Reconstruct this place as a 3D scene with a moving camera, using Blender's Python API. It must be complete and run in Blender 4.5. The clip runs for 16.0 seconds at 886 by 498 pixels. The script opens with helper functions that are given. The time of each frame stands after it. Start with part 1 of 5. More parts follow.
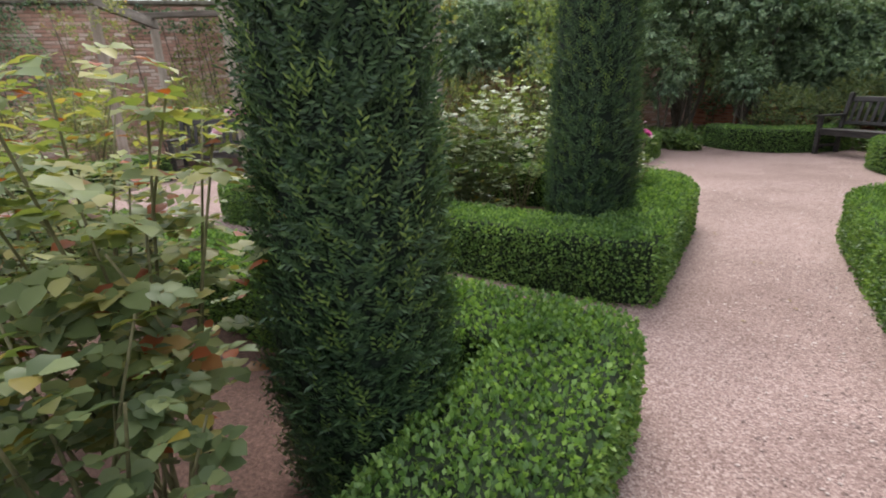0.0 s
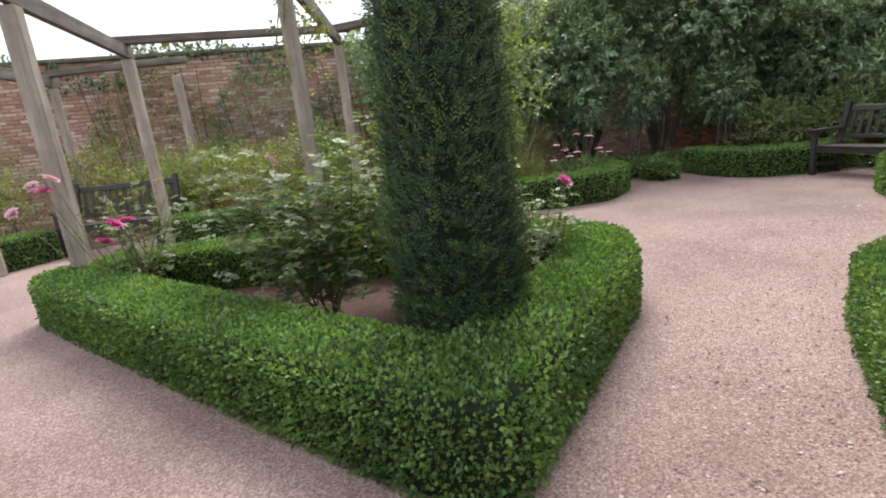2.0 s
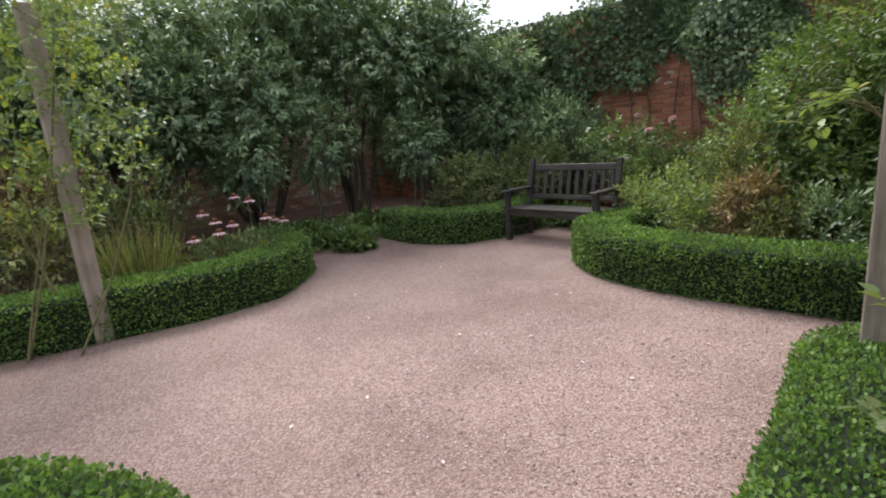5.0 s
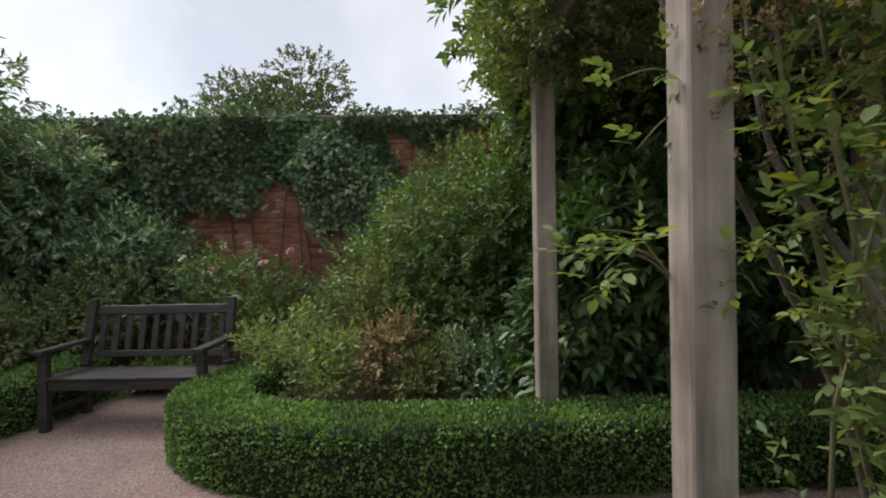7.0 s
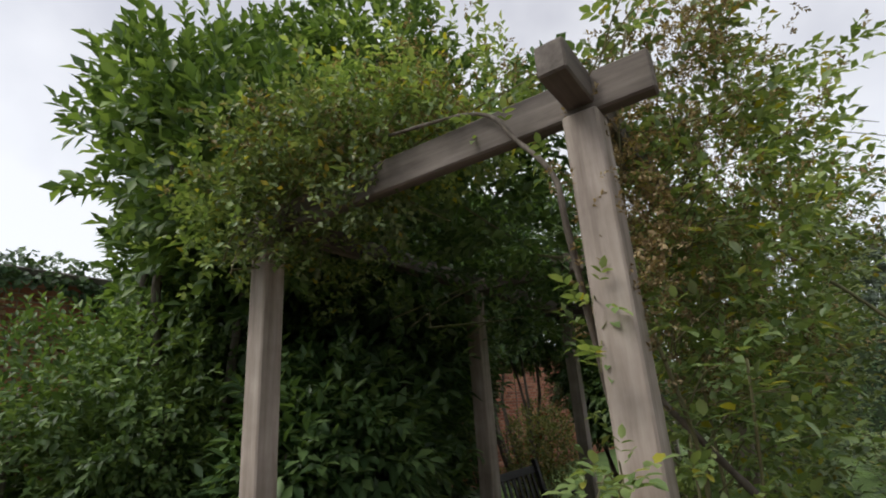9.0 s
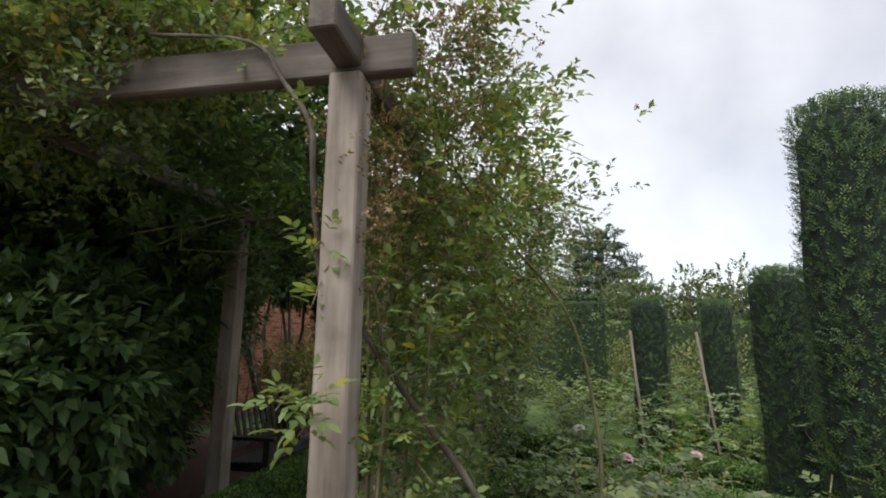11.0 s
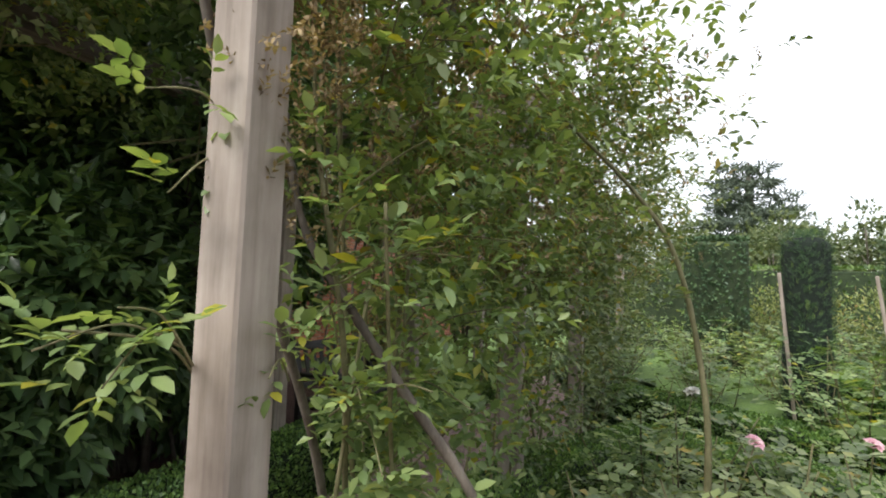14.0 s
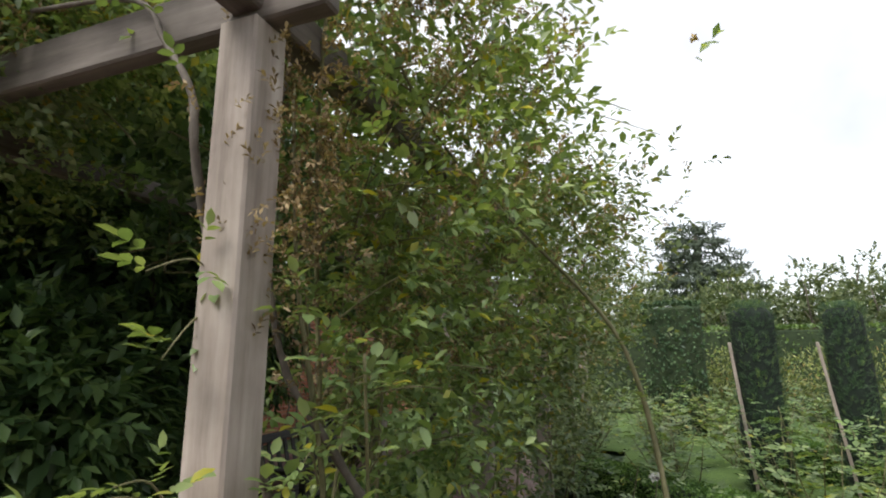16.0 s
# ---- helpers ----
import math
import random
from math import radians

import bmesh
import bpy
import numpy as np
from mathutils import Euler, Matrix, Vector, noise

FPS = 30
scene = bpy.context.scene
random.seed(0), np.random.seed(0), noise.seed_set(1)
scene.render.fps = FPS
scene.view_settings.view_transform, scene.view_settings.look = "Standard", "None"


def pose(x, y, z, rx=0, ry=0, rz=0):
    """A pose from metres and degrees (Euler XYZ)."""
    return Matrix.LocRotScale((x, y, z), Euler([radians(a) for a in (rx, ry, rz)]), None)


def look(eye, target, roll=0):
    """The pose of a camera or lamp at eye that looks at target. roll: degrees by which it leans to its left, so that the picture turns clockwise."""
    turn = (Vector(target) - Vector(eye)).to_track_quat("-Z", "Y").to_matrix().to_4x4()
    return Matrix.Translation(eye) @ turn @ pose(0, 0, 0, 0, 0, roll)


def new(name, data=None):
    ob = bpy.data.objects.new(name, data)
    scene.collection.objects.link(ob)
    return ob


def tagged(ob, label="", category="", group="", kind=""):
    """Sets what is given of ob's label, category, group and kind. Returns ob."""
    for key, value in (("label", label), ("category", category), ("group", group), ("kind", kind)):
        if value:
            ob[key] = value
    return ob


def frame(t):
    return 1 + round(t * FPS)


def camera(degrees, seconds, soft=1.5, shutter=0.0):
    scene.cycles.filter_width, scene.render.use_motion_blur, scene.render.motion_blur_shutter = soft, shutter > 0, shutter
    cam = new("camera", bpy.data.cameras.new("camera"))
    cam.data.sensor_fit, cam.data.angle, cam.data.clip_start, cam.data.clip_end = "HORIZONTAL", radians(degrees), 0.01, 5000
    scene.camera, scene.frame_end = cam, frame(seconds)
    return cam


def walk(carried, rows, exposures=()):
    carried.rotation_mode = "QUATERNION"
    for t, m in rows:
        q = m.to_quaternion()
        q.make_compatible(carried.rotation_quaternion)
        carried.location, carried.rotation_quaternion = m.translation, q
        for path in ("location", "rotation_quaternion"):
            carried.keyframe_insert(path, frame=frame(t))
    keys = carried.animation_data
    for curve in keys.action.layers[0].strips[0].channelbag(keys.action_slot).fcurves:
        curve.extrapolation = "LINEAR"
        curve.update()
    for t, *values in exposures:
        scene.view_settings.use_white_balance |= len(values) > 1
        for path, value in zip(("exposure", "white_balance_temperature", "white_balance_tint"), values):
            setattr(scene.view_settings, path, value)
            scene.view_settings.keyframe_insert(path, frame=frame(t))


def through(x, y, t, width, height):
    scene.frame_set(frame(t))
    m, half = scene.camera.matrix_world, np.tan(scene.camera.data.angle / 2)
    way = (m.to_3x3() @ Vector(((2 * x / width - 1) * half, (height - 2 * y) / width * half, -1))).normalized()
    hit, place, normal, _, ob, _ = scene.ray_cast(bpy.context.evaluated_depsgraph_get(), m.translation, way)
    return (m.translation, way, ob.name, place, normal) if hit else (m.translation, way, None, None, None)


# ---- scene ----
cam = camera(82.8, 16.0, soft=1.9, shutter=0.1)
PATH = [
    (0, (1.8667, 1.9313, 1.3441), (1.6165, 3.9347, 0.6975), -2.1),
    (0.5, (2.0310, 2.2228, 1.3430), (1.4013, 4.1520, 0.7282), -5.7),
    (1, (2.3362, 2.5387, 1.3515), (1.6568, 4.4594, 0.7632), -4.7),
    (1.5, (2.5716, 2.9510, 1.3515), (2.1921, 4.9544, 0.7685), -3.1),
    (2, (2.8397, 3.4535, 1.3335), (2.5482, 5.4908, 0.8215), -6.2),
    (2.5, (3.0899, 3.8012, 1.3642), (2.9500, 5.8703, 0.9211), -6.1),
    (3, (3.2722, 4.2400, 1.3907), (3.6082, 6.2826, 0.9370), -4.0),
    (3.2, (3.3326, 4.3608, 1.3653), (3.8054, 6.3770, 0.9105), -4.3),
    (5.3, (4.109, 6.056, 1.462), (5.012, 7.791, 1.041), -4.8),
    (5.5, (4.248, 6.188, 1.487), (5.323, 7.831, 1.105), -4.2),
    (6, (4.46, 6.433, 1.478), (5.96, 7.733, 1.234), -1.3),
    (6.5, (4.567, 6.806, 1.527), (6.338, 7.732, 1.428), -0.6),
    (7, (4.759, 7.125, 1.464), (6.622, 7.853, 1.449), -1.0),
    (7.5, (5.016, 7.424, 1.374), (6.961, 7.887, 1.39), -0.0),
    (8, (5.117, 7.648, 1.498), (7.085, 7.469, 1.808), 1.9),
    (8.5, (5.137, 7.998, 1.586), (6.886, 7.216, 2.16), -0.7),
    (9, (5.302, 8.354, 1.655), (6.904, 7.329, 2.273), -4.0),
    (9.5, (5.194, 8.458, 1.679), (6.566, 7.147, 2.31), -4.5),
    (10, (5.053, 8.521, 1.621), (6.167, 6.937, 2.121), -3.2),
    (10.2, (5.021, 8.513, 1.59), (6.109, 6.883, 1.99), -2.1),
    (12.3, (5.107, 7.804, 1.707), (6.23, 6.191, 2.075), 2.4),
    (12.5, (5.121, 7.734, 1.712), (6.272, 6.145, 2.103), 2.5),
    (13, (5.173, 7.506, 1.612), (6.504, 6.066, 2.006), 2.0),
    (13.5, (5.185, 7.402, 1.541), (6.626, 6.03, 1.744), 2.3),
    (14, (5.195, 7.404, 1.551), (6.675, 6.067, 1.709), 1.6),
    (14.5, (5.182, 7.408, 1.591), (6.655, 6.065, 1.752), 1.4),
    (15, (5.17, 7.398, 1.6), (6.569, 5.983, 1.801), 0.7),
    (15.5, (5.164, 7.415, 1.621), (6.531, 5.978, 1.881), -0.0),
    (16, (5.101, 7.532, 1.75), (6.454, 6.116, 2.155), -0.5),
]
EXPOSURES = [(0.0, 0.5), (1.5, 0.65), (3.0, 0.42), (5.5, 0.4), (6.3, 0.12), (7.0, -0.15), (7.5, -0.15), (8.0, -0.05), (9.0, -0.2), (10.0, -0.22), (12.5, 0.3), (13.0, 0.33), (13.5, 0.62), (15.0, 0.68), (16.0, 0.3)]
walk(cam, [(t, look(eye, target, roll)) for t, eye, target, roll in PATH], EXPOSURES)

# ---- sky and light: a bright overcast day ----
world = bpy.data.worlds.new("overcast_sky")
scene.world = world
world.use_nodes = True
wn, wl = world.node_tree.nodes, world.node_tree.links
wn.clear()
sky = wn.new("ShaderNodeTexSky")
sky.sky_type = "NISHITA"
sky.sun_disc = False
sky.sun_elevation, sky.sun_rotation = radians(52), radians(3)
sky_bg = wn.new("ShaderNodeBackground")
sky_bg.inputs["Strength"].default_value = 0.05
wl.new(sky.outputs["Color"], sky_bg.inputs["Color"])
coord = wn.new("ShaderNodeTexCoord")
clouds = wn.new("ShaderNodeTexNoise")
clouds.inputs["Scale"].default_value = 2.2
clouds.inputs["Detail"].default_value = 5.0
wl.new(coord.outputs["Generated"], clouds.inputs["Vector"])
cloud_ramp = wn.new("ShaderNodeValToRGB")
cloud_ramp.color_ramp.elements[0].position = 0.38
cloud_ramp.color_ramp.elements[0].color = (0.66, 0.65, 0.68, 1)
cloud_ramp.color_ramp.elements[1].position = 0.64
cloud_ramp.color_ramp.elements[1].color = (1.0, 0.99, 0.99, 1)
wl.new(clouds.outputs["Fac"], cloud_ramp.inputs["Fac"])
cloud_bg = wn.new("ShaderNodeBackground")
cloud_bg.inputs["Strength"].default_value = 1.0
wl.new(cloud_ramp.outputs["Color"], cloud_bg.inputs["Color"])
both = wn.new("ShaderNodeAddShader")
wl.new(sky_bg.outputs[0], both.inputs[0])
wl.new(cloud_bg.outputs[0], both.inputs[1])
world_out = wn.new("ShaderNodeOutputWorld")
wl.new(both.outputs[0], world_out.inputs["Surface"])
sun = new("sun", bpy.data.lights.new("sun", "SUN"))
sun.data.energy, sun.data.angle, sun.data.color = 2.9, radians(32), (1.0, 0.96, 0.9)
sun.matrix_world = look((1, 19, 24), (0, 0, 0))


# ---- materials ----
def shader(name):
    m = bpy.data.materials.new(name)
    m.use_nodes = True
    return m, m.node_tree.nodes, m.node_tree.links, m.node_tree.nodes["Principled BSDF"]


def ramp(nodes, stops):
    r = nodes.new("ShaderNodeValToRGB")
    el = r.color_ramp.elements
    while len(el) < len(stops):
        el.new(0.5)
    for e, (p, c) in zip(el, stops):
        e.position, e.color = p, (*c, 1)
    return r


def noise_tex(nodes, links, scale, detail=4.0, rough=0.55, stretch=None):
    tc = nodes.new("ShaderNodeTexCoord")
    n = nodes.new("ShaderNodeTexNoise")
    n.inputs["Scale"].default_value, n.inputs["Detail"].default_value, n.inputs["Roughness"].default_value = scale, detail, rough
    if stretch:
        mp = nodes.new("ShaderNodeMapping")
        mp.inputs["Scale"].default_value = stretch
        links.new(tc.outputs["Object"], mp.inputs["Vector"])
        links.new(mp.outputs["Vector"], n.inputs["Vector"])
    else:
        links.new(tc.outputs["Object"], n.inputs["Vector"])
    return n


def mixed(nodes, links, a, b, fac, blend="MIX"):
    m = nodes.new("ShaderNodeMix")
    m.data_type, m.blend_type = "RGBA", blend
    for sock, v in ((m.inputs[6], a), (m.inputs[7], b), (m.inputs[0], fac)):
        if isinstance(v, (int, float)):
            sock.default_value = v
        elif isinstance(v, tuple):
            sock.default_value = (*v, 1)
        else:
            links.new(v, sock)
    return m.outputs[2]


def bump(nodes, links, height, strength, dist, bsdf):
    b = nodes.new("ShaderNodeBump")
    b.inputs["Strength"].default_value, b.inputs["Distance"].default_value = strength, dist
    links.new(height, b.inputs["Height"])
    links.new(b.outputs["Normal"], bsdf.inputs["Normal"])


def leaf_material(name, dark, mid, light, odd=None, rough=0.5, glow=0.3, patch=2.5, gain=1.55, through=(1.5, 1.5, 0.6)):
    """Leaves: each island its own tint, broad patches of lighter growth, light coming through."""
    m, nodes, links, bsdf = shader(name)
    dark, mid, light = [tuple(min(0.9, q * gain * (0.88 if gain > 1 and i == 2 else 1)) for i, q in enumerate(col)) for col in (dark, mid, light)]
    if gain > 1:
        dark, mid, light = [tuple(0.2 * (0.25 * c[0] + 0.65 * c[1] + 0.1 * c[2]) + 0.8 * q for q in c) for c in (dark, mid, light)]
    geo = nodes.new("ShaderNodeNewGeometry")
    stops = [(0.0, dark), (0.5, mid), (0.93, light)]
    if odd:
        stops += [(0.965, odd)]
    r = ramp(nodes, stops)
    links.new(geo.outputs["Random Per Island"], r.inputs["Fac"])
    n = noise_tex(nodes, links, patch, 3.0)
    tone = ramp(nodes, [(0.3, (0.62, 0.66, 0.62)), (0.7, (1.25, 1.2, 1.0))] if gain > 1 else [(0.3, (0.88, 0.88, 0.88)), (0.7, (1.08, 1.08, 1.08))])
    links.new(n.outputs["Fac"], tone.inputs["Fac"])
    col = mixed(nodes, links, r.outputs["Color"], tone.outputs["Color"], 1.0, "MULTIPLY")
    links.new(col, bsdf.inputs["Base Color"])
    bsdf.inputs["Roughness"].default_value = rough
    bsdf.inputs["Specular IOR Level"].default_value = 0.45
    tr = nodes.new("ShaderNodeBsdfTranslucent")
    links.new(mixed(nodes, links, col, through, 1.0, "MULTIPLY"), tr.inputs["Color"])
    mx = nodes.new("ShaderNodeMixShader")
    mx.inputs[0].default_value = glow
    links.new(bsdf.outputs[0], mx.inputs[1])
    links.new(tr.outputs[0], mx.inputs[2])
    links.new(mx.outputs[0], nodes["Material Output"].inputs["Surface"])
    return m


def grain_material(name, a, b, c, scale=14.0, stretch=(1, 1, 0.08), rough=0.8, depth=0.003):
    """Weathered wood or bark: long grain and broad stains."""
    m, nodes, links, bsdf = shader(name)
    n = noise_tex(nodes, links, scale, 6.0, 0.65, stretch)
    r = ramp(nodes, [(0.28, a), (0.5, b), (0.75, c)])
    links.new(n.outputs["Fac"], r.inputs["Fac"])
    s = noise_tex(nodes, links, 2.3, 5.0, 0.6)
    tone = ramp(nodes, [(0.3, (0.62, 0.6, 0.55)), (0.65, (1.1, 1.08, 1.05))])
    links.new(s.outputs["Fac"], tone.inputs["Fac"])
    links.new(mixed(nodes, links, r.outputs["Color"], tone.outputs["Color"], 1.0, "MULTIPLY"), bsdf.inputs["Base Color"])
    bsdf.inputs["Roughness"].default_value = rough
    bump(nodes, links, n.outputs["Fac"], 0.7, depth, bsdf)
    return m


def earth_material(name, a, b, c, scale, rough=0.95, depth=0.01):
    m, nodes, links, bsdf = shader(name)
    n = noise_tex(nodes, links, scale, 8.0, 0.7)
    r = ramp(nodes, [(0.3, a), (0.5, b), (0.7, c)])
    links.new(n.outputs["Fac"], r.inputs["Fac"])
    s = noise_tex(nodes, links, 0.9, 5.0, 0.6)
    tone = ramp(nodes, [(0.35, (0.78, 0.76, 0.74)), (0.65, (1.1, 1.08, 1.06))])
    links.new(s.outputs["Fac"], tone.inputs["Fac"])
    links.new(mixed(nodes, links, r.outputs["Color"], tone.outputs["Color"], 1.0, "MULTIPLY"), bsdf.inputs["Base Color"])
    bsdf.inputs["Roughness"].default_value = rough
    bump(nodes, links, n.outputs["Fac"], 0.8, depth, bsdf)
    return m


def gravel_material():
    """Pinkish fine gravel: small stones of several tints, trodden paler patches."""
    m, nodes, links, bsdf = shader("pink_gravel")
    tc = nodes.new("ShaderNodeTexCoord")
    v = nodes.new("ShaderNodeTexVoronoi")
    v.inputs["Scale"].default_value = 120.0
    links.new(tc.outputs["Object"], v.inputs["Vector"])
    sep = nodes.new("ShaderNodeSeparateColor")
    links.new(v.outputs["Color"], sep.inputs["Color"])
    r = ramp(nodes, [(0.0, (0.17, 0.112, 0.104)), (0.35, (0.28, 0.194, 0.178)), (0.7, (0.345, 0.246, 0.226)), (1.0, (0.47, 0.37, 0.345))])
    links.new(sep.outputs[0], r.inputs["Fac"])
    s = noise_tex(nodes, links, 0.7, 6.0, 0.62)
    tone = ramp(nodes, [(0.33, (0.74, 0.70, 0.68)), (0.5, (0.98, 0.96, 0.95)), (0.68, (1.12, 1.10, 1.10))])
    links.new(s.outputs["Fac"], tone.inputs["Fac"])
    links.new(mixed(nodes, links, r.outputs["Color"], tone.outputs["Color"], 1.0, "MULTIPLY"), bsdf.inputs["Base Color"])
    bsdf.inputs["Roughness"].default_value = 0.9
    bump(nodes, links, v.outputs["Distance"], 0.6, 0.006, bsdf)
    return m


def plain_material(name, col, rough=0.6, vary=0.25):
    m, nodes, links, bsdf = shader(name)
    n = noise_tex(nodes, links, 30.0, 4.0)
    tone = ramp(nodes, [(0.3, tuple(c * (1 - vary) for c in col)), (0.7, tuple(min(1.0, c * (1 + vary)) for c in col))])
    links.new(n.outputs["Fac"], tone.inputs["Fac"])
    links.new(tone.outputs["Color"], bsdf.inputs["Base Color"])
    bsdf.inputs["Roughness"].default_value = rough
    return m


def brick_material(name, dark, mid, light):
    """Old brick: each brick its own red, with pale bloom and soot in patches."""
    m, nodes, links, bsdf = shader(name)
    info = nodes.new("ShaderNodeObjectInfo")
    geo = nodes.new("ShaderNodeNewGeometry")
    add = nodes.new("ShaderNodeMath")
    add.operation = "ADD"
    links.new(info.outputs["Random"], add.inputs[0])
    links.new(geo.outputs["Random Per Island"], add.inputs[1])
    fr = nodes.new("ShaderNodeMath")
    fr.operation = "FRACT"
    links.new(add.outputs[0], fr.inputs[0])
    r = ramp(nodes, [(0.0, dark), (0.5, mid), (1.0, light)])
    links.new(fr.outputs[0], r.inputs["Fac"])
    n = noise_tex(nodes, links, 45.0, 5.0, 0.7)
    tone = ramp(nodes, [(0.3, (0.7, 0.7, 0.7)), (0.7, (1.2, 1.18, 1.15))])
    links.new(n.outputs["Fac"], tone.inputs["Fac"])
    links.new(mixed(nodes, links, r.outputs["Color"], tone.outputs["Color"], 1.0, "MULTIPLY"), bsdf.inputs["Base Color"])
    bsdf.inputs["Roughness"].default_value = 0.9
    bump(nodes, links, n.outputs["Fac"], 0.5, 0.004, bsdf)
    return m


GRAVEL = gravel_material()
STONES = leaf_material("loose_stone", (0.16, 0.11, 0.1), (0.36, 0.26, 0.24), (0.55, 0.46, 0.43), rough=0.9, glow=0.0, gain=1.0)
SOIL = earth_material("bark_mulch_soil", (0.05, 0.028, 0.023), (0.12, 0.066, 0.054), (0.22, 0.13, 0.105), 55.0, depth=0.02)
GRASS = earth_material("rough_grass", (0.03, 0.05, 0.015), (0.06, 0.09, 0.03), (0.1, 0.13, 0.05), 12.0)
OAK = grain_material("weathered_oak", (0.20, 0.165, 0.14), (0.36, 0.31, 0.275), (0.5, 0.45, 0.41))
OLD_OAK = grain_material("old_dark_oak", (0.065, 0.053, 0.046), (0.14, 0.12, 0.105), (0.24, 0.21, 0.19), 14.0, (0.08, 1, 1))
BENCH_WOOD = grain_material("dark_bench_wood", (0.018, 0.016, 0.017), (0.04, 0.036, 0.037), (0.085, 0.078, 0.08), 30.0, (0.15, 0.15, 1), 0.55, 0.001)
BARK = grain_material("grey_bark", (0.06, 0.05, 0.04), (0.13, 0.11, 0.09), (0.22, 0.2, 0.17), 30.0, (1, 1, 0.3))
STEM = grain_material("rose_stem", (0.09, 0.085, 0.04), (0.17, 0.165, 0.08), (0.27, 0.24, 0.14), 40.0, (1, 1, 0.3))
BRICK = brick_material("old_red_brick", (0.22, 0.08, 0.05), (0.38, 0.135, 0.08), (0.47, 0.22, 0.14))
PALE_BRICK = brick_material("faded_red_brick", (0.34, 0.19, 0.15), (0.5, 0.3, 0.24), (0.62, 0.5, 0.45))
MORTAR = earth_material("lime_mortar", (0.22, 0.16, 0.13), (0.32, 0.25, 0.2), (0.42, 0.35, 0.29), 25.0, depth=0.004)
COPING = earth_material("mossy_stone_coping", (0.06, 0.055, 0.045), (0.13, 0.12, 0.1), (0.2, 0.19, 0.16), 9.0, depth=0.01)
BOX_LEAF = leaf_material("box_leaf", (0.036, 0.09, 0.022), (0.078, 0.175, 0.038), (0.15, 0.27, 0.06), rough=0.42, glow=0.28, patch=3.0, gain=1.5)
# shade between the box leaves, put into the core's near-black colour
BOX_SHADE = earth_material("box_inside_shade", (0.005, 0.012, 0.004), (0.012, 0.026, 0.008), (0.02, 0.04, 0.012), 40.0)
YEW_LEAF = leaf_material("yew_needle", (0.012, 0.035, 0.018), (0.024, 0.062, 0.03), (0.05, 0.1, 0.042), rough=0.5, glow=0.12, patch=2.0, gain=1.8)
YEW_TIP = leaf_material("yew_new_tip", (0.05, 0.1, 0.02), (0.08, 0.15, 0.03), (0.13, 0.2, 0.04), rough=0.5, glow=0.2)
# nearly black green that paints the shade deep in the yew
YEW_SHADE = earth_material("yew_inside_shade", (0.004, 0.009, 0.005), (0.008, 0.018, 0.01), (0.014, 0.028, 0.016), 30.0)
ROSE_LEAF = leaf_material("rose_leaf", (0.048, 0.078, 0.034), (0.082, 0.12, 0.054), (0.14, 0.175, 0.082), (0.30, 0.24, 0.05), rough=0.45, glow=0.3, gain=1.8)
FRESH_LEAF = leaf_material("young_rose_leaf", (0.06, 0.105, 0.035), (0.1, 0.155, 0.055), (0.17, 0.225, 0.092), (0.38, 0.36, 0.05), rough=0.4, glow=0.35, gain=1.95)
AUTUMN_LEAF = leaf_material("turning_rose_leaf", (0.085, 0.125, 0.05), (0.14, 0.18, 0.07), (0.25, 0.23, 0.08), (0.30, 0.08, 0.03), rough=0.5, glow=0.35)
SHRUB_LEAF = leaf_material("dark_shrub_leaf", (0.022, 0.042, 0.029), (0.05, 0.082, 0.056), (0.092, 0.132, 0.092), rough=0.32, glow=0.2, patch=1.2, gain=3.7)
GREEN_LEAF = leaf_material("bright_shrub_leaf", (0.03, 0.065, 0.02), (0.06, 0.115, 0.035), (0.115, 0.185, 0.055), rough=0.45, glow=0.3, patch=1.2, gain=1.8)
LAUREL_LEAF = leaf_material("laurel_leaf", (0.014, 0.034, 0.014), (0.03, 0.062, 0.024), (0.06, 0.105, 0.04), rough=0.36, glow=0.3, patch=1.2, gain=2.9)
IVY_LEAF = leaf_material("ivy_leaf", (0.012, 0.028, 0.016), (0.025, 0.05, 0.028), (0.05, 0.085, 0.045), rough=0.4, glow=0.2, patch=1.0, gain=3.2)
DRY_LEAF = leaf_material("dry_flower_head", (0.09, 0.06, 0.035), (0.18, 0.125, 0.075), (0.3, 0.22, 0.14), rough=0.8, glow=0.2)
MEADOW_LEAF = leaf_material("border_plant_leaf", (0.06, 0.09, 0.03), (0.13, 0.16, 0.06), (0.26, 0.27, 0.11), (0.3, 0.2, 0.1), rough=0.6, glow=0.3)
FAR_LEAF = leaf_material("far_tree_leaf", (0.035, 0.06, 0.028), (0.07, 0.1, 0.045), (0.12, 0.15, 0.07), rough=0.6, glow=0.2)
CEDAR_LEAF = leaf_material("cedar_needle", (0.015, 0.026, 0.022), (0.03, 0.046, 0.038), (0.05, 0.07, 0.055), rough=0.6, glow=0.1, gain=2.2)
FAR_HEDGE_CORE = earth_material("far_hedge", (0.012, 0.022, 0.01), (0.03, 0.05, 0.02), (0.055, 0.08, 0.032), 9.0)
PINK = leaf_material("pink_rose_petal", (0.70, 0.07, 0.36), (0.84, 0.16, 0.50), (0.92, 0.42, 0.66), rough=0.5, glow=0.25, gain=1.0, through=(1.1, 1.0, 1.05))
PALE_PINK = leaf_material("pale_rose_petal", (0.80, 0.46, 0.55), (0.88, 0.60, 0.66), (0.92, 0.74, 0.76), rough=0.5, glow=0.25, gain=1.0, through=(1.1, 1.0, 1.05))
